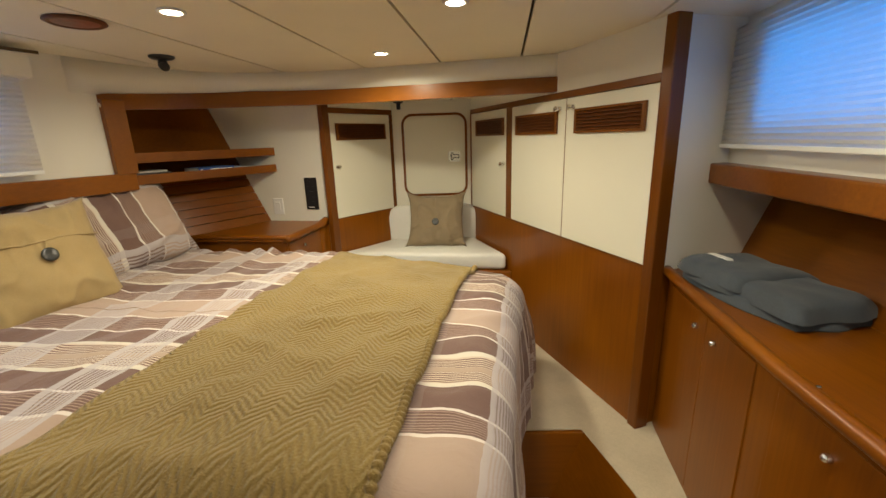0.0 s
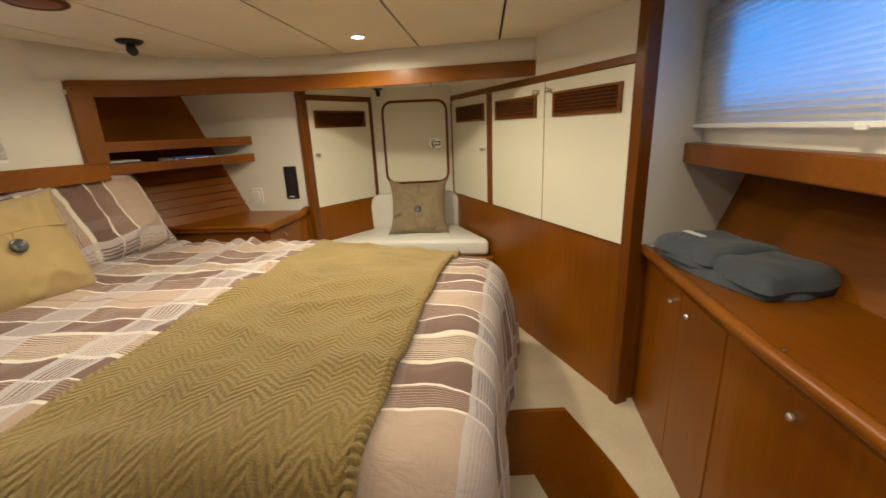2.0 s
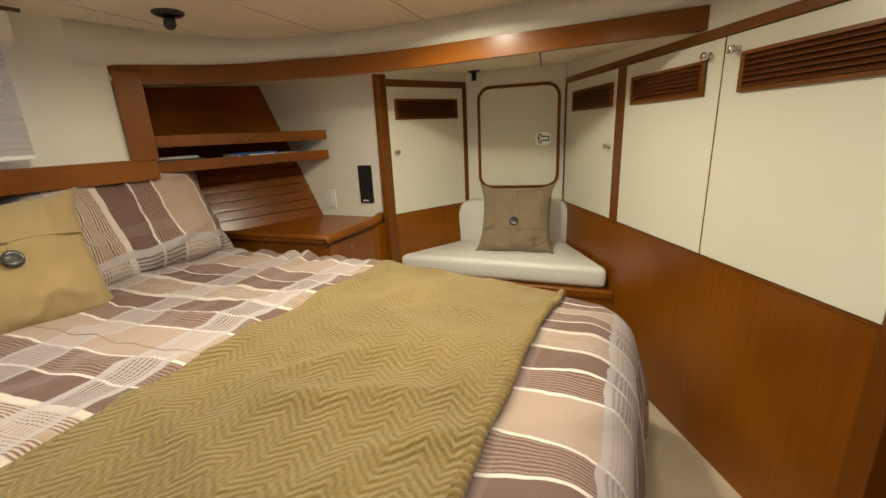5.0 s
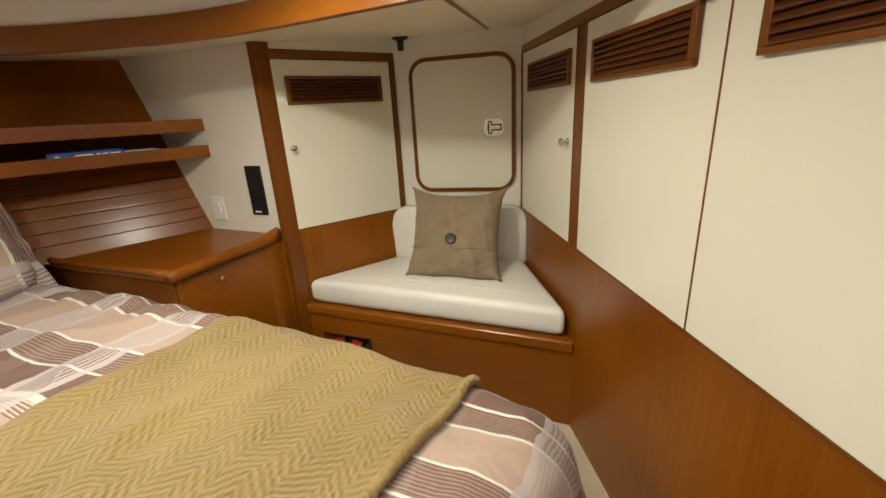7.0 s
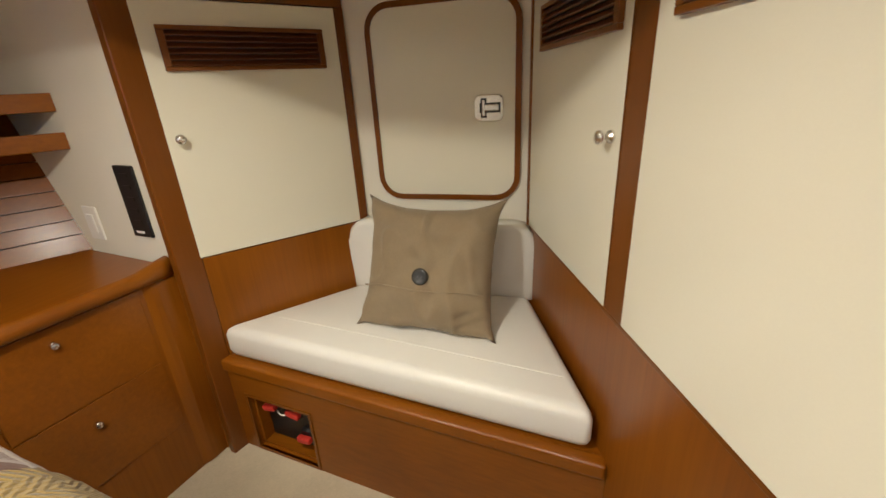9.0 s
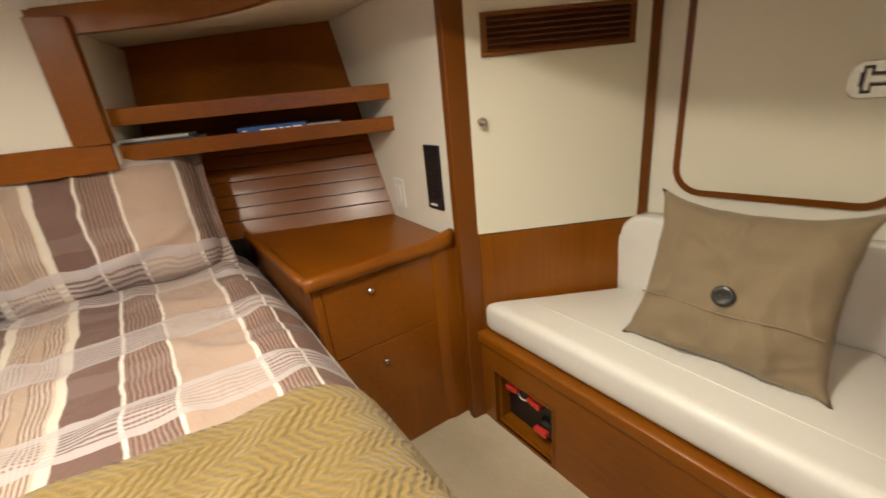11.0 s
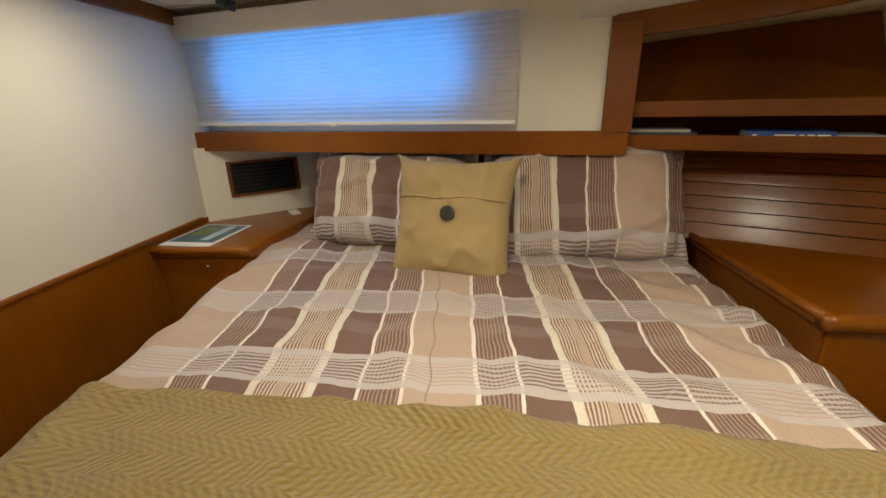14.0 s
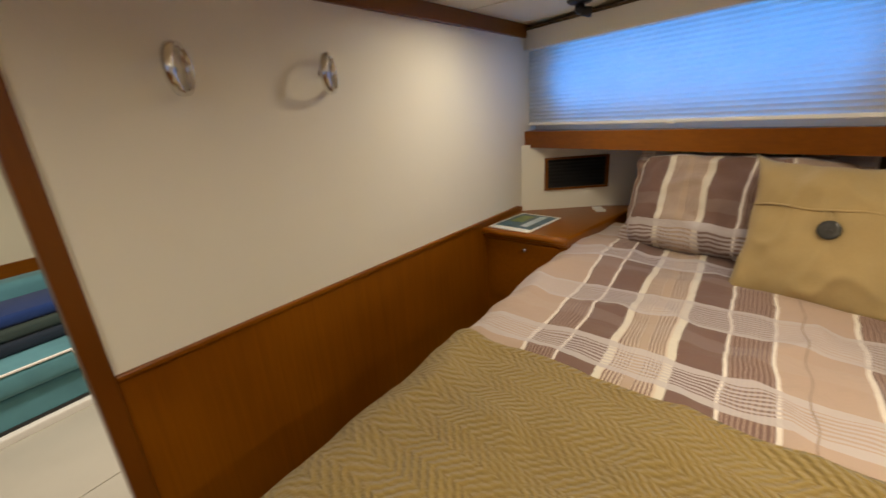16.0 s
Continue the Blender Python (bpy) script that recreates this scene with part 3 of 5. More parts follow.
fine = smooth_path(CURVE)
beam_lo = lambda f: 1.738 + 0.040 * min(1, f * 2.2)
beam_hi = lambda f: 1.814 + 0.062 * min(1, f * 2.2) - 0.020 * f
tagged(part("beam", sweep_curve(fine, beam_lo, beam_hi, 0.03), WOOD_FRAME), "curved varnished cherry beam below the ceiling", "beam", kind="structure")
tagged(part("frieze", sweep_curve([(-1.640, 1.927), (-1.598, 2.030)] + [(x, y + 0.006) for x, y in fine[2:]], lambda f: beam_hi(f) - 0.004, lambda f: CEIL + 0.01, 0.03), VINYL, None, "", True), "off-white curved frieze above the beam", "wall", kind="structure")
own = bmesh.new()
low = []
rows_n = 6
for i, (x, y) in enumerate(fine):
    f = i / (len(fine) - 1)
    xe, ye = -1.75 + f * 2.05 + 0.0, 3.60
    col = []
    for k in range(rows_n):
        s = k / (rows_n - 1)
        col.append(own.verts.new((x + (xe - x) * s * 1.0, y + 0.012 + (ye - y) * s, beam_lo(f) + 0.012 + (1.853 - beam_lo(f)) * s ** 1.0)))
    low.append(col)
for a, b in zip(low, low[1:]):
    for k in range(rows_n - 1):
        own.faces.new((a[k], b[k], b[k + 1], a[k + 1]))
ext = bmesh.ops.extrude_face_region(own, geom=own.faces[:])
for v in ext["geom"]:
    if isinstance(v, bmesh.types.BMVert):
        v.co.z += 0.02
tagged(part("ceiling_soffit", own, HEADLINER, None, "", True), "dropped beige soffit over the forward seat", "ceiling", kind="structure")
tagged(part("soffit_side", solid([(-1.585, 2.025, 1.752), (-2.9, 2.025, 1.752), (-2.9, 3.6, 1.867), (-1.745, 3.6, 1.867)], -0.02), HEADLINER), "beige soffit over the port shelves", "ceiling", kind="structure")

zs = lambda y: 1.779 + 0.083 * (y - 2.42) / 1.18
tagged(part("soffit_joint", solid([(0.146, 2.45, zs(2.45)), (0.154, 2.45, zs(2.45)), (0.160, 3.42, zs(3.42)), (0.152, 3.42, zs(3.42))], 0.012), WOOD_POST), "thin wooden joint strip of the soffit", "trim", kind="structure")

# port hull side with window
LH = span(H0, H1)
win = (0.50, 1.78, 1.515, 1.845)   # along, height of the window opening
wall_h = thing("wall_port", "off-white vinyl port hull side", "wall", kind="structure")
own = bmesh.new()
hole = rounded(win[0], win[1], win[2], win[3], 0.15, 8)
n = len(hole)
outer_pts = []
for x, z in hole:
    cx, cz = (win[0] + win[1]) / 2, (win[2] + win[3]) / 2
    dx, dz = x - cx, z - cz
    kx = ((LH + 0.05 - cx) if dx > 0 else (cx + 0.0)) / abs(dx) if abs(dx) > 1e-6 else 1e9
    kz = ((1.99 - cz) if dz > 0 else (cz - 1.36)) / abs(dz) if abs(dz) > 1e-6 else 1e9
    k = min(kx, kz)
    outer_pts.append((cx + dx * k, cz + dz * k))
corners = [(-0.0, 1.36), (LH + 0.05, 1.36), (LH + 0.05, 1.99), (-0.0, 1.99)]
for cxz in corners:
    j = min(range(n), key=lambda i: (outer_pts[i][0] - cxz[0]) ** 2 + (outer_pts[i][1] - cxz[1]) ** 2)
    outer_pts[j] = cxz
front = [own.verts.new((x, 0, z)) for x, z in hole]
rim = [own.verts.new((x, -0.05, z)) for x, z in hole]
edge = [own.verts.new((x, 0, z)) for x, z in outer_pts]
for i in range(n):
    own.faces.new((front[i - 1], front[i], edge[i], edge[i - 1]))
    own.faces.new((front[i - 1], front[i], rim[i], rim[i - 1]))
own.transform(MH)
part("wall_panel", own, VINYL, wall_h)
glass = bpy.data.materials.new("window_glass")
glass.use_nodes = True
gb = glass.node_tree.nodes["Principled BSDF"]
gb.inputs["Transmission Weight"].default_value, gb.inputs["Roughness"].default_value, gb.inputs["IOR"].default_value = 1.0, 0.02, 1.45


def window(name, label, m, w, share=1.0):
    ob = thing(name, label, "window", kind="structure")
    g = part("pane", box(w[0] - 0.01, w[1] + 0.01, -0.058, -0.052, w[2] - 0.01, w[3] + 0.01, 0, m), glass, ob)
    g.visible_shadow = False
    data = bpy.data.lights.new("window_daylight", "AREA")
    data.shape, data.size, data.size_y = "RECTANGLE", w[1] - w[0], w[3] - w[2]
    data.energy, data.color = BLIND_POWER * share, BLUE
    lamp = new("window_daylight", data)
    lamp.matrix_world = m @ pose((w[0] + w[1]) / 2, -0.006, (w[2] + w[3]) / 2, 90)
    return ob


def pleated_blind(label, m, x0, x1, z0, z1, y, valance, group):
    t = thing("pleated_blind", label, "blind", group)
    own = bmesh.new()
    n = max(6, int((z1 - z0) / 0.019))
    rows = []
    cols = 40
    for i in range(n * 2 + 1):
        z = z0 + (z1 - z0) * i / (n * 2)
        rows.append([own.verts.new((x0 + (x1 - x0) * c / cols, y + (0.0042 if i % 2 else -0.0042), z)) for c in range(cols + 1)])
    for a, b in zip(rows, rows[1:]):
        for c in range(cols):
            own.faces.new((a[c], a[c + 1], b[c + 1], b[c]))
    own.transform(m)
    part("shade_cloth", own, SHADE, t, "drawn pale pleated shade glowing with blue daylight")
    part("bottom_rail", box(x0, x1, y - 0.010, y + 0.010, z0 - 0.016, z0, 0.003, m), WHITE_PLASTIC, t)
    part("pull_tab", box((x0 + x1) / 2 - 0.018, (x0 + x1) / 2 + 0.018, y + 0.008, y + 0.016, z0 - 0.022, z0 - 0.006, 0.003, m), WHITE_PLASTIC, t)
    if valance:
        part("valance", box(x0 - 0.03, x1 + 0.04, 0.0, y + 0.055, z1, z1 + valance, 0.004, m), VINYL, t)
    return t


window("window_1", "long port hull window with rounded corners", MH, win)
pleated_blind("pleated blind drawn over the port window", MH, 0.315, LH - 0.06, 1.470, 1.845, 0.075, 0.095, "window blinds")
track = thing("valance_track", "dark curtain track along the valance top", "track")
part("track", box(0.25, LH - 0.02, 0.125, 0.134, 1.940, 1.952, 0.001, MH), SEAM, track)

# window shelf fascia and the niche surround, one L of cherry
trim_h = thing("window_shelf", "varnished cherry shelf below the port window", "shelf", kind="structure")
part("fascia", prism([(-1.545, 2.115), (-1.572, 2.035), (-2.199, 0.231), (-2.215, 0.185), (-2.42, 0.185), (-1.66, 2.035), (-1.62, 2.13)], 1.335, 1.425, 0.006, 3), WOOD_Y, trim_h)
part("niche_post", box(-0.105, -0.002, -0.02, 0.030, 1.420, 1.790, 0.003, MH), WOOD_FRAME, trim_h)
part("niche_side", box(-0.100, -0.080, -0.62, -0.022, 1.30, 1.76, 0.0, MH), LAMINATE, trim_h)

# lower hull panels: slanted cherry planking behind shelves and bed head
plank = thing("hull_planking", "slanted cherry planking with dark grooves", "wall panel", kind="structure")
lo0, lo1 = Vector((-1.245, 3.02, 0.97)), Vector((-2.42, 1.20, 0.97))
hi0, hi1 = Vector((-1.665, 3.088, 1.89)), Vector((-2.83, 1.20, 1.89))
cuts = [0.0, 0.075, 0.132, 0.189, 0.246, 0.303, 0.36, 1.0]
for a, b in zip(cuts, cuts[1:]):
    e = 0.002
    q = [lo0.lerp(hi0, a + e), lo1.lerp(hi1, a + e), lo1.lerp(hi1, b - e), lo0.lerp(hi0, b - e)]
    part("plank", solid(q, -0.018), WOOD_Y, plank)
part("groove_backing", solid([p - Vector((0.022, 0, 0)) for p in (lo0, lo1, hi1, hi0)], -0.01), LOUVRE, plank)
part("head_panel", solid([(-2.42, 1.20, 0.6), (-2.60, 0.70, 0.6), (-2.60, 0.70, 1.36), (-2.42, 1.20, 1.36)], -0.02), WOOD_Y, plank)
# added board behind the pillows, blocks blue light leaking in below the shelf
part("leak_board", box(0.02, 1.27, -0.16, -0.14, 0.5, 1.345, 0, MH), WOOD_X, plank)
part("hull_liner", solid([(-1.60, 3.3, 0.1), (-3.05, 0.0, 0.1), (-3.4, 0.0, 2.0), (-2.05, 3.3, 2.0)], -0.03), VINYL, plank)

# corner panel with the dark vent
V0, V1 = (-2.56, 0.82), (-2.150, 0.170)
MV = plan(V0, V1)
LV = span(V0, V1)
corner = thing("wall_port_corner", "off-white angled corner panel below the window shelf", "wall", kind="structure")
part("wall_panel", box(0, LV, -0.03, 0, 0.3, 1.35, 0, MV), VINYL, corner)
dv = thing("air_vent", "dark louvred air vent in a cherry frame", "vent")
vent(dv, MV, LV - 0.535, LV - 0.165, 1.085, 1.272, 8, WOOD_TRIM, 0.006, BLACK)

# starboard hull side
LC = span(C0, C1)
MCs = plan(C0, C1)
swin = (0.60, 1.78, 1.56, 1.88)
wall_c = thing("wall_starboard_aft", "off-white vinyl starboard hull side", "wall", kind="structure")
for a, b, c, d in ((0, LC, 1.36, swin[2]), (0, LC, swin[3], 1.99), (0, swin[0], swin[2], swin[3]), (swin[1], LC, swin[2], swin[3])):
    part("wall_panel", box(a, b, -0.05, 0, c, d, 0, MCs), VINYL, wall_c)
window("window_2", "long starboard hull window", MCs, swin, 0.58)
pleated_blind("pleated blind drawn over the starboard window", MCs, 0.35, 1.985, 1.495, 1.93, 0.045, 0.0, "window blinds")
shelf_s = thing("window_shelf_starboard", "varnished cherry shelf below the starboard window", "shelf", kind="structure")
part("fascia", box(0, LC - 0.012, 0.0, 0.085, 1.335, 1.418, 0.008, MCs, 3), WOOD_X, shelf_s)
plank_s = thing("hull_planking_starboard", "slanted dark cherry planking behind the counter", "wall panel", kind="structure")
part("plank", solid([(1.465, 1.86, 0.96), (1.22, -0.3, 0.96), (1.44, -0.3, 1.37), (1.685, 1.86, 1.37)], 0.02), WOOD_Y, plank_s)
bulk = thing("wall_starboard_bulkhead", "off-white vinyl bulkhead at the end of the counter", "wall", kind="structure")
part("wall_panel", prism([(0.968, 1.583), (1.75, 1.832), (1.75, 1.88), (0.968, 1.65)], 0.965, 1.99), VINYL, bulk)
part("lower_panel", prism([(0.968, 1.583), (1.75, 1.832), (1.75, 1.88), (0.968, 1.65)], 0.15, 0.965), WOOD_Z, bulk)

# closing walls far out of view
shell = thing("wall_outer", "plain outer walls that close the cabin", "wall", kind="structure")
part("wall_panel", box(-3.1, 2.0, 3.62, 3.68, -0.2, 2.0), VINYL, shell)
part("wall_panel", box(1.75, 1.80, -0.3, 3.6, -0.2, 2.0), VINYL, shell)

# ---- forward seat ----
Q0, Q1 = (0.557, 2.752), (-0.741, 2.941)
MQ = plan(Q0, Q1)
LQ = span(Q0, Q1)
seat = thing("corner_seat", "varnished cherry bench base with rounded front lip", "bench")
bx0, bx1, bz0, bz1 = LQ - 0.365, LQ - 0.085, 0.215, 0.455
for a, b, c, d in ((0, bx0, 0.15, 0.59), (bx1, LQ, 0.15, 0.59), (bx0, bx1, bz1, 0.59), (bx0, bx1, 0.15, bz0)):
    part("front_panel", box(a, b, -0.02, 0, c, d, 0, MQ), WOOD_X, seat)
part("front_lip", box(0, LQ, -0.03, 0.012, 0.558, 0.606, 0.010, MQ, 3), WOOD_X, seat)
part("seat_board", prism([(0.557, 2.76), (0.325, 3.42), (-0.34, 3.42), (-0.735, 2.95)], 0.58, 0.602), WOOD_X, seat)
for a, b, c, d in ((bx0 - 0.012, bx1 + 0.012, bz1, bz1 + 0.012), (bx0 - 0.012, bx1 + 0.012, bz0 - 0.012, bz0), (bx0 - 0.012, bx0, bz0, bz1), (bx1, bx1 + 0.012, bz0, bz1)):
    part("recess_trim", box(a, b, -0.01, 0.004, c, d, 0.002, MQ), WOOD_TRIM, seat)
for a, b, c, d in ((bx0, bx1, bz0, bz0 + 0.01), (bx0, bx1, bz1 - 0.01, bz1)):
    part("recess_side", box(a, b, -0.12, -0.02, c, d, 0, MQ), WOOD_X, seat)
for a, b in ((bx0, bx0 + 0.01), (bx1 - 0.01, bx1)):
    part("recess_side", box(a, b, -0.12, -0.02, bz0, bz1, 0, MQ), WOOD_X, seat)

switch = thing("battery_switch_panel", "black battery switch panel with three red handles", "switch panel")
part("panel", box(bx0 + 0.012, bx1 - 0.012, -0.075, -0.063, bz0 + 0.012, bz1 - 0.012, 0, MQ), BLACK, switch)
for i, (sx, sz) in enumerate(((0.215, 0.185), (0.105, 0.185), (0.075, 0.075))):
    m = MQ @ pose(bx0 + sx, -0.063, bz0 + sz, -90)
    s = part("switch_body", lathe([(0.036, 0), (0.036, 0.014), (0.028, 0.022)], 20, m), BLACK, switch)
    part("red_handle", box(-0.030, 0.030, -0.012, 0.012, 0.022, 0.046, 0.006, m @ pose(0, 0, 0, 0, 0, (12, -8, 4)[i])), RED, s, "red plastic handle")
wire = [(bx0 + 0.20 - 0.08 * k / 8, -0.045 + 0.008 * math.sin(k), bz0 + 0.165 - 0.02 * math.sin(math.pi * k / 8)) for k in range(9)]
part("wire", tube(wire, 0.003, 6, False, MQ), WHITE_PLASTIC, switch, "thin white wire")


def cushion_slab(name, poly, z0, z1, r, material, parent=None, puff=0.0):
    bm = prism(poly, z0, z1, r, 5)
    if puff:
        top = [f for f in bm.faces if f.normal.z > 0.99 and f.calc_area() > 0.05]
        bmesh.ops.poke(bm, faces=top, offset=puff)
    return part(name, bm, material, parent, "", True)


cush = thing("seat_cushion", "cream upholstered seat cushion with a stitched seam", "cushion")
cushion_slab("cushion_body", [(0.530, 2.775), (0.330, 3.365), (-0.375, 3.365), (-0.725, 2.955)], 0.604, 0.730, 0.034, LEATHER, cush, 0.004)
seam_pts = [(0.452 - 1.045 * k / 20, 2.905 + 0.155 * k / 20, 0.7302 + 0.003 * math.sin(math.pi * k / 20)) for k in range(21)]
part("seam", tube(seam_pts, 0.0013, 5), LEATHER, cush, "raised piping seam")

bol = thing("back_bolster", "cream upholstered back cushion with rounded corners", "cushion")
own = bmesh.new()
ring = rounded(-0.400, 0.350, 0.700, 1.006, 0.085, 7)
ring = ring[:16] + [(-0.400, 0.700), (0.350, 0.700)]
fr = [own.verts.new((x, 3.365, z)) for x, z in ring]
bk = [own.verts.new((x, 3.436, z)) for x, z in ring]
f = own.faces.new(fr)
own.faces.new(bk[::-1])
for i in range(len(ring)):
    own.faces.new((fr[i - 1], fr[i], bk[i], bk[i - 1]))
bmesh.ops.bevel(own, geom=list(f.edges), offset=0.02, segments=4, affect="EDGES", profile=0.5)
part("bolster_body", own, LEATHER, bol, "", True)


# ---- pillows ----
def pillow_mesh(w, h, t, n=26, crease=0.01, seed=0.0, pinch=0.06, uv0=(0, 0), sag=0.0, soft=0.0, print_scale=(1.0, 1.0), ear=0.0):
    """Two puffed faces joined at an edge, corners drawn out; UVs in metres."""
    own = bmesh.new()
    lay = own.loops.layers.uv.new("UVMap")
    grid = {}
    for side in (1, -1):
        for i in range(n + 1):
            for j in range(n + 1):
                a, b = 2 * i / n - 1, 2 * j / n - 1
                rim = i in (0, n) or j in (0, n)
                if rim and side == -1:
                    grid[(side, i, j)] = grid[(1, i, j)]
                    continue
                d = max(0.0, (1 - a ** 4)) * max(0.0, (1 - b ** 4))
                z = side * t / 2 * d ** 0.48
                px = a * w / 2 * (1 - pinch * (1 - b * b) * abs(a) ** 3)
                py = b * h / 2 * (1 - pinch * (1 - a * a) * abs(b) ** 3)
                wr = crease * fbm(a * 1.7 + seed, b * 1.7, side + seed, 1.3)
                fold = 1 - abs(noise.noise(Vector((a * 2.1 + seed, b * 1.3 - seed, 0.7 * a + side))))
                wr += crease * 1.1 * (max(0.0, fold - 0.72) / 0.28) ** 2 * (0.5 + abs(b)) * (1 - max(a * a, b * b) ** 4)
                px += 0.35 * crease * noise.noise(Vector((b * 3 + seed, seed, side))) * abs(a) ** 3
                py += 0.25 * crease * noise.noise(Vector((a * 3 - seed, seed, 2.0))) * abs(b) ** 3
                px *= 1 - soft * abs(b) ** 5
                py *= 1 - soft * abs(a) ** 5
                tip = 1 + ear * abs(a * b) ** 9
                px, py = px * tip, py * tip
                ripple = crease * 0.7 * math.sin(9 * a + 3 * math.sin(4 * b + seed)) * max(0, abs(b) - 0.55) * (1 - b ** 8)
                py -= sag * (1 - d) * (1 if b > 0 else 0) * 0.3
                v = own.verts.new((px, py, z + (wr + ripple) * (0 if rim else 1)))
                grid[(side, i, j)] = v
    for side in (1, -1):
        for i in range(n):
            for j in range(n):
                q = [grid[(side, i, j)], grid[(side, i + 1, j)], grid[(side, i + 1, j + 1)], grid[(side, i, j + 1)]]
                f = own.faces.new(q if side == 1 else q[::-1])
                for lp in f.loops:
                    lp[lay].uv = (uv0[1] + lp.vert.co.y * print_scale[1], uv0[0] + lp.vert.co.x * print_scale[0])
    return own


def lay_pillow(ob, base, right, lean, tilt=0.0):
    """Stand a pillow at base (middle of its lower edge) facing square to right, leaning back by lean degrees."""
    r = Vector((*right, 0)).normalized()
    front = r.cross(Vector((0, 0, 1)))
    up = (Vector((0, 0, 1)) * math.cos(radians(lean)) - front * math.sin(radians(lean))).normalized()
    z = r.cross(up)
    m = Matrix((r, up, z)).transposed().to_4x4()
    m.translation = Vector(base)
    ob.matrix_world = m @ pose(0, 0, 0, 0, 0, tilt)


def surface(bm, x, y):
    """The height of a pillow's front face near a place."""
    return max(v.co.z for v in bm.verts if math.hypot(v.co.x - x, v.co.y - y) < 0.022)


def seam_line(bm, y, half, n, wave, dip):
    return [(-half + 2 * half * k / n, y + wave * math.sin(k * 0.4), surface(bm, -half + 2 * half * k / n, y) - dip) for k in range(n + 1)]


def button(parent, x, y, z, r, material=DARK_HORN):
    bm = lathe([(r * 0.9, -0.004), (r, 0.0), (r, 0.004), (r * 0.86, 0.008), (r * 0.62, 0.0068), (r * 0.2, 0.006)], 28, pose(x, y, z))
    b = part("button", bm, material, parent, "large dark round button", True)
    for s in (-1, 1):
        part("button_hole", lathe([(0.0032, 0), (0.0032, 0.0012)], 8, pose(x + s * 0.006, y, z + 0.0062)), BLACK, b)
    return b


taupe = thing("throw_pillow", "taupe linen throw pillow with a dark button on the seat", "pillow")
bm = pillow_mesh(0.455, 0.425, 0.16, 48, 0.016, 2.0, 0.085, ear=0.085)
bm.transform(pose(0, 0.222, 0))
# the filling sinks, the top edge sags and two creases run to a lower corner
for v in bm.verts:
    low = max(0.0, 1 - v.co.y / 0.16)
    v.co.z += 0.022 * low ** 2 * min(1, abs(v.co.x) / 0.25) + 0.014 * low
    v.co.y -= 0.014 * max(0.0, v.co.y / 0.43) ** 3 * (1 - min(1, (v.co.x / 0.22) ** 2))
    v.co.y -= 0.030 * low ** 2 * (1 - min(1, (v.co.x / 0.21) ** 4))
    if v.co.z > 0.01:
        for off in (0.0, 0.034):
            d = (v.co.y - 0.045 - off) - 0.42 * (v.co.x - 0.16)
            v.co.z -= 0.013 * math.exp(-(d / 0.008) ** 2) * math.exp(-((v.co.x - 0.14) / 0.06) ** 2)
top_z = surface(bm, 0.0, 0.185)
flap = seam_line(bm, 0.142, 0.20, 24, 0.003, 0.002)
part("pillow_cover", bm, TAUPE, taupe, "", True)
button(taupe, 0.0, 0.185, top_z, 0.027)
part("flap_seam", tube(flap, 0.0025, 5), TAUPE, taupe)
lay_pillow(taupe, (0.008, 3.075, 0.722), (1.0, -0.06), 22)

RIGHT = (0.28, 0.96)


def sham_flange(w, h, pinch, soft, uv0, print_scale, seed):
    """A soft sewn border round a sham, wavy, standing out most at the corners."""
    own = bmesh.new()
    lay = own.loops.layers.uv.new("UVMap")
    n, rings = 120, []
    for k in range(n):
        a = 8.0 * k / n
        side, f = int(a // 2), a % 2 - 1
        px, py = ((f, -1), (1, f), (-f, 1), (-1, -f))[side]
        d = Vector((px, py, 0)).normalized()
        x = px * w / 2 * (1 - pinch * (1 - py * py) * abs(px) ** 3) * (1 - soft * abs(py) ** 5)
        y = py * h / 2 * (1 - pinch * (1 - px * px) * abs(py) ** 3) * (1 - soft * abs(px) ** 5)
        corner = abs(px * py) ** 4
        reach = 0.028 + 0.045 * corner + 0.010 * noise.noise(Vector((x * 9 + seed, y * 9, seed)))
        ring = []
        for step, share in enumerate((-0.35, 0.0, 0.55, 1.0)):
            wave = 0.016 * share * math.sin(k * 0.9 + seed) * (0.5 + 0.5 * math.sin(k * 0.37 + 2 * seed)) if step > 1 else 0.0
            ring.append(Vector((x + d.x * reach * share, y + d.y * reach * share, wave + 0.010 * max(share, 0) * corner)))
        rings.append(ring)
    grid = [[own.verts.new(p) for p in r] for r in rings]
    back = [[own.verts.new(p - Vector((0, 0, 0.004))) for p in r] for r in rings]
    for g, flip in ((grid, False), (back, True)):
        for k in range(n):
            for q in range(3):
                c = [g[k][q], g[k][q + 1], g[(k + 1) % n][q + 1], g[(k + 1) % n][q]]
                own.faces.new(c[::-1] if flip else c)
    for k in range(n):
        own.faces.new((grid[k][3], grid[(k + 1) % n][3], back[(k + 1) % n][3], back[k][3]))
    for f in own.faces:
        for lp in f.loops:
            lp[lay].uv = (uv0[1] + lp.vert.co.y * print_scale[1], uv0[0] + lp.vert.co.x * print_scale[0])
    return own


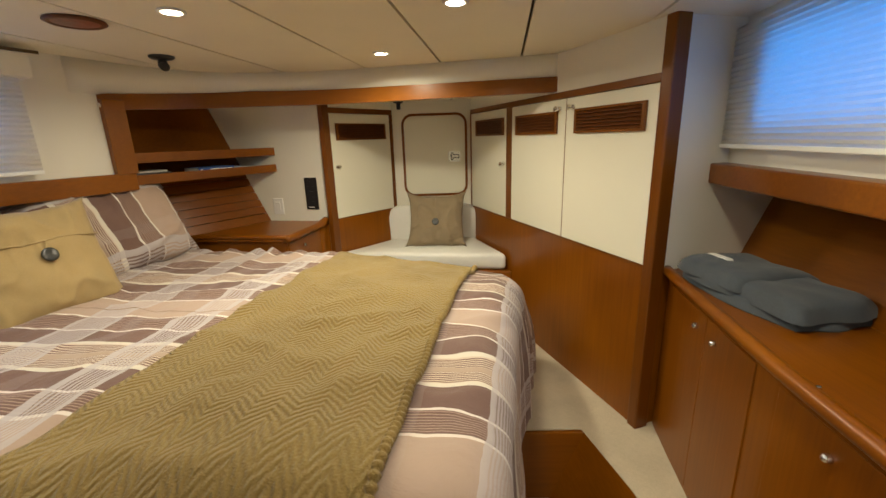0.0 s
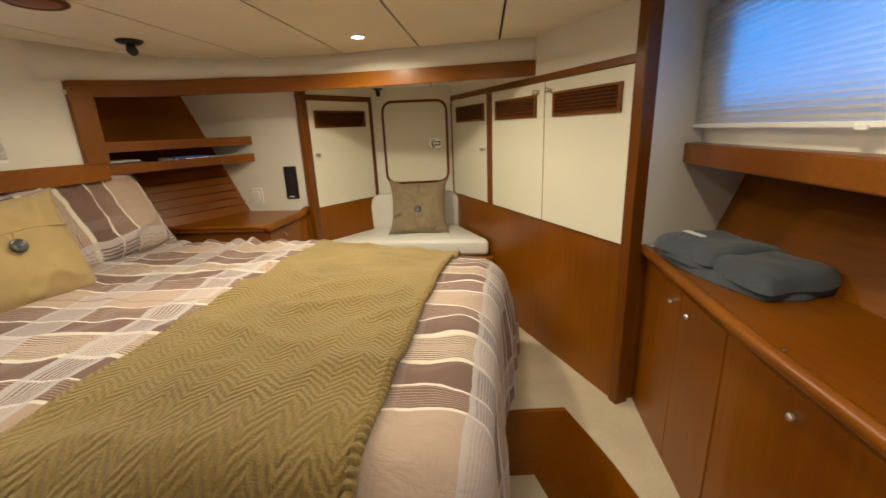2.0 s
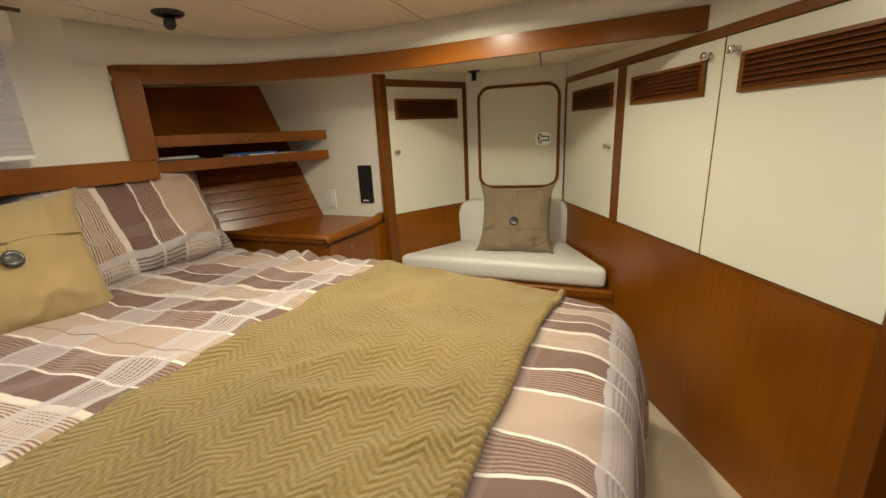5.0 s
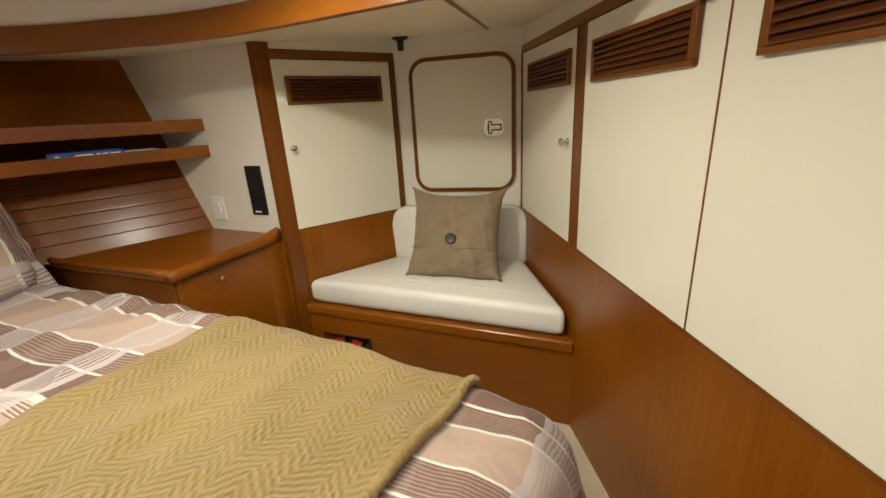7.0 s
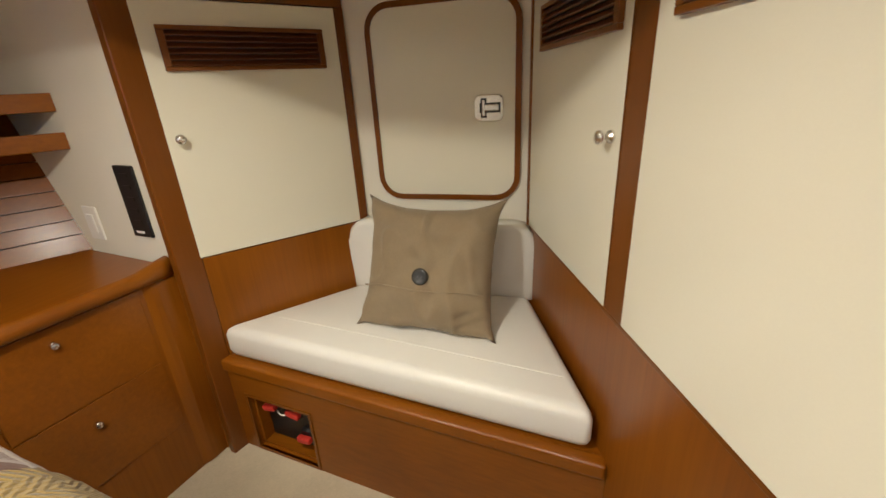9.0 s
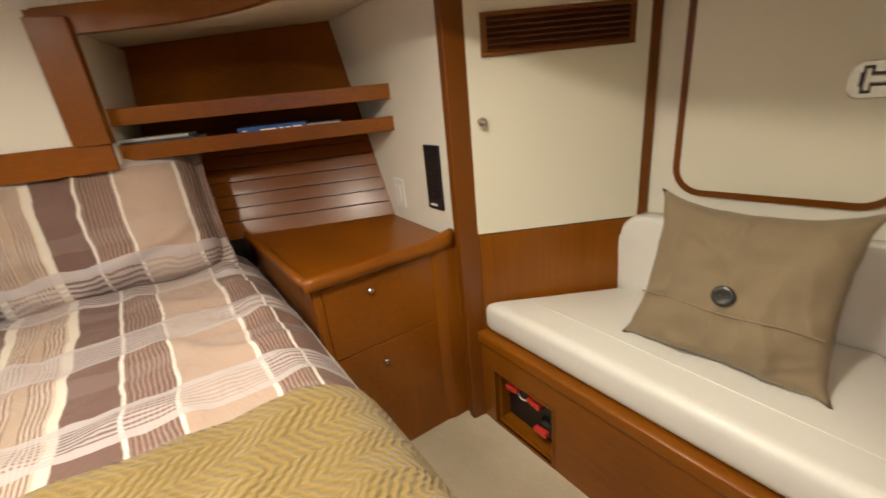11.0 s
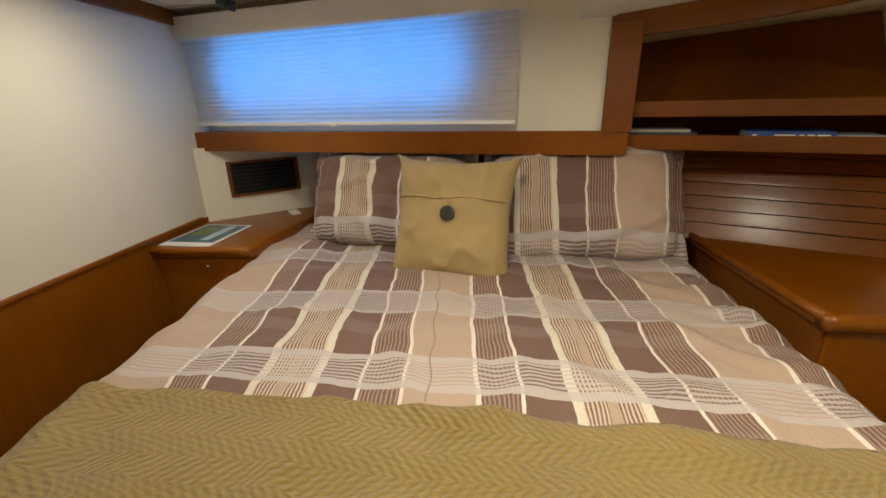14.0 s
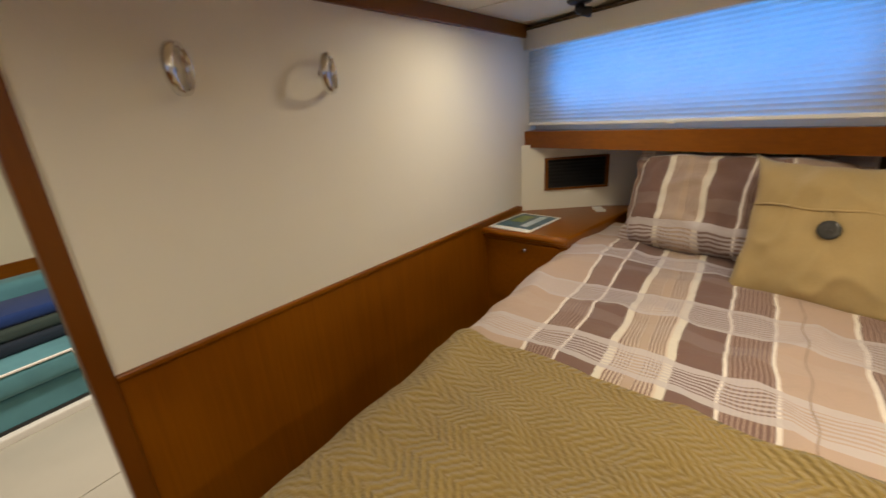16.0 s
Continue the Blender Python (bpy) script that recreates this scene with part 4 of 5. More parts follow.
for base, uv0, scale_xy, seed, high, tilt in (((-1.800, 1.170, 0.925), (0.481, 0.669), (0.79, 0.92), 5.0, 0.445, 0.0), ((-1.552, 1.978, 0.925), (0.531, 0.700), (0.85, 0.86), 9.0, 0.50, 3.5)):
    sham = thing("pillow_sham", "plump bed pillow in brown and lilac plaid sham", "pillow", "plaid pillow shams")
    bm = pillow_mesh(0.76, high, 0.25, 40, 0.018, seed, 0.05, uv0, 0.0, 0.10, scale_xy)
    bm.transform(pose(0, high / 2 - 0.02, 0))
    part("pillow_cover", bm, PLAID, sham, "", True)
    bm = sham_flange(0.76, high, 0.05, 0.10, uv0, scale_xy, seed)
    bm.transform(pose(0, high / 2 - 0.02, 0))
    part("flange", bm, PLAID, sham, "loose sewn border", True)
    lay_pillow(sham, base, RIGHT, 24, tilt)
tanp = thing("throw_pillow", "tan cotton throw pillow with envelope flap and horn button", "pillow")
bm = pillow_mesh(0.465, 0.475, 0.16, 48, 0.012, 14.0, 0.085, ear=0.075)
bm.transform(pose(0, 0.215, 0))
ys = 0.290
top_z = surface(bm, 0.0, 0.232)
flap = seam_line(bm, ys, 0.205, 30, 0.004, 0.002)
loop_z = surface(bm, 0.0, 0.262)
part("pillow_cover", bm, TAN, tanp, "", True)
part("flap_seam", tube(flap, 0.0035, 6), TAN, tanp, "stitched flap edge")
part("button_loop", tube([(0.003 * math.sin(k), ys - 0.038 * k / 6, max(top_z, loop_z) + 0.003) for k in range(7)], 0.0018, 5), TAN, tanp, "thin cloth button loop")
button(tanp, 0.0, 0.232, top_z, 0.028)
lay_pillow(tanp, (-1.440, 1.427, 0.914), (0.335, 0.94), 21)

# ---- bed ----
A = Vector((math.cos(radians(-6)), math.sin(radians(-6)), 0))     # head to foot
FA, FF = Vector((0.09, 0.58, 0)), Vector((0.36, 2.04, 0))        # foot line, aft and forward ends
BV = (FF - FA).normalized()
BW = (FF - FA).length
BED, RAD = 0.925, 0.13


def drape(d, r):
    if d <= 0:
        return 0.0, 0.0
    if d < r * math.pi / 2:
        return r * math.sin(d / r), r * (1 - math.cos(d / r))
    e = d - r * math.pi / 2
    return r + 0.05 * e, r + e


def bed_point(s, r, lift=0.0, rad=RAD, amp=0.008):
    """A point of the bedding: s metres past the foot line, r metres across from the aft edge."""
    ds = max(0.0, s)
    dr = r if r < 0 else max(0.0, r - BW)
    d = math.hypot(ds, dr)
    h, v = drape(d, rad)
    q = min(max(r / BW, 0.0), 1.0)
    t = radians(-2.0 - 6.0 * q)
    base = FA + Vector((math.cos(t), math.sin(t), 0)) * min(s, 0.0) + BV * (q * BW)
    side = (A * ds + BV * dr) / d if d > 1e-6 else Vector((0, 0, 0))
    fold = 0.0
    if d > rad * 1.2:
        along = r if ds > abs(dr) else s
        fold = min(1, (d - rad * 1.2) / 0.3) * (0.016 * math.sin(along * 17 + 2 * math.sin(along * 5)) + 0.010 * noise.noise(Vector((along * 9, d * 3, 1))))
    w = amp * fbm(s, r, 0.0, 3.2) + 0.35 * amp * fbm(s, r, 4.0, 11.0)
    ridge = 1 - abs(noise.noise(Vector((s * 3.1 + 5, r * 4.6, 8.0))))
    w += 1.3 * amp * max(0.0, ridge - 0.7) / 0.3
    near = max(0.0, 1 - abs(r - BW - 0.04) / 0.14) * min(1, max(0, -s - 0.9) / 0.2)
    w += near * (0.012 * math.sin(s * 38 + 2 * math.sin(s * 9)) + 0.008 * math.sin(s * 71 + 1))
    crown = 0.014 * math.sin(math.pi * min(max(r / BW, 0), 1))
    fold += 0.06 * max(0.0, q - 0.35) / 0.65 * min(1, v / 0.3)
    p = base + side * (h + fold + lift * (1 if d > rad * 1.57 else min(1, d / rad) * 0.7))
    corner = min(max((s + 0.95) / 0.95, 0), 1) * min(max((q - 0.55) / 0.45, 0), 1) ** 1.6
    crown -= 0.11 * corner
    return Vector((p.x, p.y, BED + crown - v + w + (lift if d < rad else lift * 0.3)))


def cloth(s0f, s1f, ns, r0, r1, nr, lift, amp, rad=RAD, hem=0.0):
    own = bmesh.new()
    lay = own.loops.layers.uv.new("UVMap")
    rows, uvs = [], {}
    for j in range(nr + 1):
        r = r0 + (r1 - r0) * j / nr
        row = []
        for i in range(ns + 1):
            a, b = s0f(r), s1f(r)
            s = a + (b - a) * i / ns
            p = bed_point(s, r, lift, rad, amp)
            v = own.verts.new(p)
            shift = r + 0.05 * min(max((s + 0.9) / 0.8, 0.0), 1.0)
            uvs[v] = (s, shift if shift > 0.12 else 0.12 - 0.55 * (0.12 - shift))
            row.append(v)
        rows.append(row)
    for a, b in zip(rows, rows[1:]):
        for i in range(ns):
            f = own.faces.new((a[i], a[i + 1], b[i + 1], b[i]))
            for lp in f.loops:
                lp[lay].uv = uvs[lp.vert]
    own.normal_update()
    if hem:
        geom = bmesh.ops.extrude_face_region(own, geom=own.faces[:])["geom"]
        for v in geom:
            if isinstance(v, bmesh.types.BMVert):
                v.co -= v.normal * hem
    return own


bed = thing("island_bed", "island bed with cherry plinth and white mattress", "bed")
inner = [FA + A * -0.02, FF + A * -0.02 + BV * -0.02, FF + A * -1.86, FA + A * -2.1]
part("plinth", prism([(p.x, p.y) for p in inner], SOLE, 0.55), WOOD_X, bed)
inner = [FA + BV * 0.05 + A * 0.02, FF + A * 0.02 + BV * -0.05, FF + A * -1.84 + BV * -0.05, FA + A * -2.22 + BV * 0.05]
part("mattress", prism([(p.x, p.y) for p in inner], 0.55, BED - 0.12, 0.03, 3), MATTRESS, bed)
comf = thing("comforter", "plaid comforter in brown, pink, cream and lilac, draped over the bed", "comforter")
part("comforter_cloth", cloth(lambda r: -2.30 + 0.26 * min(max(r / BW, 0), 1), lambda r: 0.66, 190, -0.42, BW + 0.40, 150, 0.0, 0.012), PLAID, comf, "", True)
seam_pts = [tuple(bed_point(-1.72 + 0.80 * k / 60, 0.690 + 0.004 * math.sin(k * 0.5), 0.0, RAD, 0.012)) for k in range(61)]
part("centre_seam", tube(seam_pts, 0.0018, 6), fabric("seam_cotton", (0.30, 0.215, 0.165)), comf, "stitched seam along the middle", True)
throw = thing("throw_blanket", "mustard herringbone knit throw laid across the bed foot", "blanket")
edge = lambda r: 0.005 * math.sin(r * 21) + 0.005 * noise.noise(Vector((r * 6, 2, 2)))
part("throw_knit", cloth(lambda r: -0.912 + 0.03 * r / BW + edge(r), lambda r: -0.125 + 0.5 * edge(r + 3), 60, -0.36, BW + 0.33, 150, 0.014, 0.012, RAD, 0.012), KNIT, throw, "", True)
hem_r = [-0.36 + (BW + 0.69) * k / 840 for k in range(841)]
hem_pts = [bed_point(-0.125 + 0.5 * edge(r + 3), r, 0.015, RAD, 0.012) for r in hem_r]
own = bmesh.new()
rings = []
for k, p in enumerate(hem_pts):
    d = (hem_pts[min(k + 4, 840)] - hem_pts[max(k - 4, 0)]).normalized()
    side = d.cross(Vector((0, 0, 1))).normalized()
    up = side.cross(d)
    rad = 0.0080 + 0.0062 * abs(math.sin(k * math.pi / 7.0)) + 0.0012 * noise.noise(Vector((k * 0.4, 0, 3)))
    rings.append([own.verts.new(p + rad * (math.cos(q * math.pi / 4) * side + math.sin(q * math.pi / 4) * up)) for q in range(8)])
for a, b in zip(rings, rings[1:]):
    for q in range(8):
        own.faces.new((a[q], a[(q + 1) % 8], b[(q + 1) % 8], b[q]))
own.faces.new(rings[0][::-1])
own.faces.new(rings[-1])
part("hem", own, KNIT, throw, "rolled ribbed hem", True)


# ---- cabinets ----
def front_drawer(parent, m, x0, x1, z0, z1, knob_x, knob_z, name="drawer_front"):
    d = part(name, box(x0, x1, 0.0, 0.006, z0, z1, 0.002, m), WOOD_X, parent)
    knob(d, m, knob_x, 0.006, knob_z, 0.011)
    return d


ns = thing("nightstand", "varnished cherry nightstand with two drawers beside the bed", "nightstand", "built-in nightstands")
N0, N1 = (-0.886, 2.368), (-0.790, 2.905)
poly = [N0, N1, (-1.30, 3.0), (-1.72, 2.47)]
part("body", prism([(-0.905, 2.392), (-0.808, 2.90), (-0.778, 2.91), (-0.79, 2.96), (-1.32, 3.04), (-1.72, 2.50)], 0.15, 0.962), WOOD_Z, ns)
part("top", prism(poly, 0.955, TOP - 0.006, 0.008, 3), WOOD_Y, ns)
LN = span(N0, N1)
MNo = plan((-0.905, 2.392), (-0.808, 2.925)) @ pose(0, 0, 0, 0, 0, 180) @ pose(-LN, 0, 0)

# deep front rail, its top edge rounded, rising to a small peak at the bulkhead
own = bmesh.new()
cols = []
for k in range(17):
    t = k / 16
    x, y = N0[0] + (N1[0] - N0[0]) * t, N0[1] + (N1[1] - N0[1]) * t
    rise = 0.020 * max(0, t - 0.80) / 0.20
    prof = [(0.010, -0.040), (0.018, -0.036), (0.020, -0.018), (0.017, -0.004), (0.008, 0.004), (-0.006, 0.006), (-0.016, 0.002), (-0.020, -0.006), (-0.020, -0.040)]
    cols.append([own.verts.new((x + o * 0.985 - 0.012, y - o * 0.176, TOP + h + (rise if h > -0.03 else 0))) for o, h in prof])
for a, b in zip(cols, cols[1:]):
    for q in range(9):
        own.faces.new((a[q], a[(q + 1) % 9], b[(q + 1) % 9], b[q]))
own.faces.new(cols[0][::-1])
own.faces.new(cols[-1])
part("fiddle_rail", own, WOOD_Y, ns, "deep rounded front edge", True)
part("fiddle_rail", tube([(-0.895 - 0.80 * k / 8, 2.376 + 0.10 * k / 8, TOP - 0.006) for k in range(9)], 0.015, 10), WOOD_X, ns, "", True)
front_drawer(ns, MNo, LN - 0.415, LN - 0.030, 0.685, 0.945, LN - 0.185, 0.894)
front_drawer(ns, MNo, LN - 0.415, LN - 0.030, 0.42, 0.681, LN - 0.20, 0.61)
# the stile stands proud and curves back to the drawers
own = bmesh.new()
prof = [(0.0, 0.0), (0.0, 0.017), (0.080, 0.017), (0.098, 0.014), (0.112, 0.008), (0.122, 0.0)]
lo, hi = [[own.verts.new((x, y, z)) for x, y in prof] for z in (0.205, 0.955)]
for q in range(6):
    own.faces.new((lo[q], lo[(q + 1) % 6], hi[(q + 1) % 6], hi[q]))
own.faces.new(lo[::-1])
own.faces.new(hi)
own.transform(MNo)
part("side_stile", own, WOOD_Z, ns, "proud curved corner stile")
part("edge_stile", box(LN - 0.028, LN - 0.004, 0.0, 0.010, 0.205, 0.955, 0.004, MNo, 3), WOOD_Z, ns)

nb = thing("nightstand", "varnished cherry nightstand in the aft corner with magazine", "nightstand", "built-in nightstands")
part("body", prism([(-1.775, 0.14), (-1.722, 0.60), (-2.5, 0.80), (-2.3, 0.19)], SOLE, 0.945), WOOD_Z, nb)
part("top", prism([(-1.750, 0.118), (-1.696, 0.600), (-2.50, 0.80), (-2.30, 0.19)], 0.925, 0.970, 0.012, 3), WOOD_Y, nb)
part("front_lip", tube([(-1.755 + 0.055 * k / 6, 0.125 + 0.47 * k / 6, 0.958) for k in range(7)], 0.018, 10), WOOD_Y, nb, "rounded front edge", True)
M2 = plan((-1.775, 0.14), (-1.722, 0.60)) @ pose(0, 0, 0, 0, 0, 180) @ pose(-0.463, 0, 0)
front_drawer(nb, M2, 0.035, 0.43, 0.60, 0.915, 0.215, 0.881)

mag = thing("magazine", "magazine with blue and green sea cover on the nightstand", "magazine")
mm = pose(-1.915, 0.318, 0.9705, 0, 0, 79) @ Matrix.Diagonal((1.08, 1.08, 1, 1))
part("paper_block", box(-0.112, 0.112, -0.150, 0.150, 0.0, 0.006, 0.001, mm), WHITE_PLASTIC, mag)
part("cover_picture", box(-0.098, 0.100, -0.110, 0.136, 0.006, 0.0068, 0, mm), plain("sea_teal_print", (0.03, 0.10, 0.15), 0.3, 0.7, 14.0), mag, "teal sea picture")
part("cover_island", box(-0.075, -0.005, -0.02, 0.10, 0.0068, 0.0074, 0, mm), plain("island_green_print", (0.16, 0.22, 0.04), 0.3, 0.5, 20.0), mag, "green island picture")
part("cover_title", box(0.02, 0.06, -0.08, 0.12, 0.0068, 0.0074, 0, mm), plain("pale_print", (0.45, 0.55, 0.60), 0.3, 0.3, 20.0), mag)
card = thing("card", "small white card on the nightstand", "card")
part("card", box(-0.045, 0.045, -0.025, 0.025, 0, 0.012, 0.002, pose(-2.30, 0.61, 0.9705, 0, 0, 30)), WHITE_PLASTIC, card)

# port shelves
L0, L1 = (-1.613, 2.125), (-1.146, 2.977)
for zt, h, lab in ((1.527, 0.056, "upper"), (1.407, 0.054, "lower")):
    sh = thing("shelf", "open cherry shelf with a deep front fiddle, %s" % ("almost empty" if lab == "upper" else "holding books"), "shelf", "port shelves")
    part("fiddle", prism([L0, L1, (L1[0] - 0.018, L1[1] + 0.012), (L0[0] - 0.018, L0[1] + 0.012)], zt - h, zt, 0.003), WOOD_Y, sh)
    part("board", prism([(L0[0] - 0.01, L0[1]), (L1[0] - 0.016, L1[1] + 0.012), (-1.46, 3.035), (-2.05, 2.11)], zt - h, zt - h + 0.016), WOOD_Y, sh)


def flat_book(label, x, y, z, rz, w, d, h, colour, tilt=0.0, bars=()):
    b = thing("book", label, "book", "books on the shelf")
    m = pose(x, y, z, tilt, 0, rz)
    c = plain("book_cover", colour, 0.35, 0.3, 14.0)
    part("cover", box(-w / 2, w / 2, -d / 2, d / 2, 0, 0.003, 0, m), c, b)
    part("paper_block", box(-w / 2 + 0.003, w / 2 - 0.003, -d / 2 + 0.003, d / 2 - 0.003, 0.003, h - 0.003, 0, m), WHITE_PLASTIC, b)
    part("cover", box(-w / 2, w / 2, -d / 2, d / 2, h - 0.003, h, 0, m), c, b)
    spine = part("spine", box(-w / 2, w / 2, -d / 2 - 0.003, -d / 2, 0, h, 0, m), c, b)
    for x0, x1 in bars:
        part("lettering", box(x0 * w, x1 * w, -d / 2 - 0.0036, -d / 2 - 0.003, h * 0.45, h * 0.80, 0, m), WHITE_PLASTIC, spine, "white lettering bar")
    return b


rz = math.degrees(math.atan2(L1[1] - L0[1], L1[0] - L0[0]))
flat_book("dark book lying flat on the shelf", -1.655, 2.285, 1.370, rz, 0.26, 0.17, 0.044, (0.05, 0.05, 0.06))
flat_book("thin pale magazine lying on a book", -1.650, 2.275, 1.415, rz + 4, 0.22, 0.15, 0.010, (0.45, 0.45, 0.42))
flat_book("blue paperback with white lettering bars lying flat", -1.445, 2.625, 1.370, rz, 0.24, 0.16, 0.052, (0.02, 0.07, 0.27), 0.0, ((-0.44, -0.38), (-0.18, 0.06), (0.10, 0.16), (0.19, 0.27), (0.30, 0.44)))
flat_book("pale blue paperback on the shelf", -1.375, 2.76, 1.370, rz - 3, 0.20, 0.15, 0.040, (0.45, 0.52, 0.60))

# starboard counter
EDGE = [(1.040, 1.605), (1.030, 1.555), (1.000, 1.380), (0.958, 1.115), (0.912, 0.830), (0.878, 0.520), (0.850, 0.270), (0.835, 0.0), (0.832, -0.06)]
ctr = thing("counter_cabinet", "long varnished cherry counter cabinet with rounded raised edge", "cabinet")
part("body", prism([(x + 0.022, y) for x, y in EDGE] + [(1.5, -0.06), (1.5, 1.745)], SOLE, 0.95), WOOD_Z, ctr)
part("counter_top", prism([(x + 0.006, y) for x, y in EDGE] + [(1.5, -0.06), (1.5, 1.745)], 0.945, 0.972), WOOD_Y, ctr)
fs = smooth_path(EDGE, 5)
part("raised_edge", tube([(x + 0.010, y, 0.972) for x, y in fs], 0.022, 12), WOOD_Y, ctr, "thick rounded raised edge", True)
for ya, yb, kn in ((1.53, 1.215, 1.282), (1.212, 0.92, 1.145), (0.815, 0.30, 0.640)):
    xa, xb = [np.interp(y, [e[1] for e in EDGE][::-1], [e[0] for e in EDGE][::-1]) + 0.022 for y in (ya, yb)]
    m = plan((xb, yb), (xa, ya))
    ln = span((xb, yb), (xa, ya))
    d = part("cabinet_door", box(0, ln, 0.0, 0.004, 0.22, 0.925, 0.0015, m), WOOD_Z, ctr)
    knob(d, m, ln * (kn - yb) / (ya - yb), 0.004, 0.866, 0.0105)
part("catch", lathe([(0.006, 0), (0.006, 0.005), (0.003, 0.007)], 10, pose(0.945, 0.735, 0.972)), CHROME, ctr)

# folded fleece on the counter
fle = thing("folded_jacket", "folded slate-grey fleece with a pale label on the counter", "clothing")


def folded(w, d, z0, h, seed, shift=(0, 0), droop=0.0):
    own = bmesh.new()
    nx, ny = 34, 24
    top, bot = [], []
    for i in range(nx + 1):
        ta, tb = [], []
        for j in range(ny + 1):
            a, b = 2 * i / nx - 1, 2 * j / ny - 1
            rim = (max(0, 1 - abs(a) ** 9) * max(0, 1 - abs(b) ** 9)) ** 0.5
            x = a * w / 2 * (1 - 0.05 * b ** 4) * (1 + 0.03 * math.sin(5 * b + seed)) + shift[0]
            y = b * d / 2 * (1 - 0.07 * a ** 4) * (1 + 0.05 * math.sin(4 * a + seed * 2)) + shift[1]
            z = z0 + h * rim + 0.005 * fbm(a + seed, b, seed, 1.6) * rim - droop * max(0, -b - 0.2) * rim
            ta.append(own.verts.new((x, y, max(z, 0.002))))
            tb.append(own.verts.new((x, y, z0 * (1 - 0.0))))
        top.append(ta)
        bot.append(tb)
    for g, s in ((top, 1), (bot, -1)):
        for i in range(nx):
            for j in range(ny):
                q = [g[i][j], g[i + 1][j], g[i + 1][j + 1], g[i][j + 1]]
                own.faces.new(q if s > 0 else q[::-1])
    return own


mj = pose(1.215, 1.270, 0.973, 0, 0, 98) @ Matrix.Diagonal((1.12, 1.15, 1.35, 1))
for args in ((0.47, 0.27, 0.0, 0.036, 1.0), (0.45, 0.265, 0.020, 0.044, 3.0, (-0.014, 0.004)), (0.30, 0.285, 0.036, 0.040, 6.0, (0.092, -0.002), 0.012)):
    bm = folded(*args)
    bm.transform(mj)
    part("folded_layer", bm, SLATE, fle, "", True)
part("label_patch", box(0.11, 0.195, 0.022, 0.046, 0.0755, 0.0805, 0.0006, mj), WHITE_PLASTIC, fle, "pale sewn label")

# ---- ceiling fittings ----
# One fixture per lamp; the one at x 0.62 is unseen, invented for its light.
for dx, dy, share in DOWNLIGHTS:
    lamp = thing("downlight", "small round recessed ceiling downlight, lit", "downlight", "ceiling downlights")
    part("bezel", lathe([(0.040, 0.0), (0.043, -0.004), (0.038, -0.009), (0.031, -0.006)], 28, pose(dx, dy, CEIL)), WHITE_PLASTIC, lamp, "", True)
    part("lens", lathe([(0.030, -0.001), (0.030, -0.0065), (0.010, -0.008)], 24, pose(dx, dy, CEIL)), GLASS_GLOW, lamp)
spk = thing("ceiling_speaker", "round dark red-brown ceiling speaker grille", "speaker")
part("rim", lathe([(0.085, 0.0), (0.088, -0.006), (0.075, -0.012), (0.068, -0.008)], 36, pose(-1.125, 1.425, CEIL)), LOUVRE, spk, "", True)
part("grille", lathe([(0.068, -0.002), (0.066, -0.008), (0.030, -0.011), (0.012, -0.011)], 32, pose(-1.125, 1.425, CEIL)), plain("copper_mesh", (0.20, 0.05, 0.03), 0.35, 0.4, 60), spk)


def reading_lamp(x, y, z, rz, label, rad=0.055):
    t = thing("reading_lamp", label, "reading lamp", "black reading lamps")
    part("base", lathe([(rad, 0.0), (rad, -0.006), (rad * 0.8, -0.014), (rad * 0.3, -0.018)], 24, pose(x, y, z)), BLACK, t, "", True)
    part("swivel", lathe([(0.016, 0.0), (0.020, -0.012), (0.022, -0.030), (0.014, -0.040)], 16, pose(x, y, z - 0.014)), BLACK, t, "", True)
    part("head", lathe([(0.012, 0.0), (0.019, 0.012), (0.021, 0.045), (0.018, 0.048)], 16, pose(x, y, z - 0.044, 100, 0, rz)), BLACK, t, "", True)


reading_lamp(-1.235, 2.020, CEIL, 40, "small black swivel reading lamp on the ceiling")
reading_lamp(-1.884, 0.580, CEIL, 200, "small black swivel reading lamp by the port window")
br = thing("ceiling_bracket", "black round bracket under the soffit by the hatch", "bracket")
part("base", lathe([(0.040, 0.012), (0.040, 0.0), (0.030, -0.006), (0.020, -0.010)], 20, pose(-0.265, 3.36, 1.842)), BLACK, br, "", True)
part("stem", lathe([(0.016, 0.0), (0.016, -0.045), (0.010, -0.050)], 14, pose(-0.265, 3.36, 1.836)), BLACK, br, "", True)

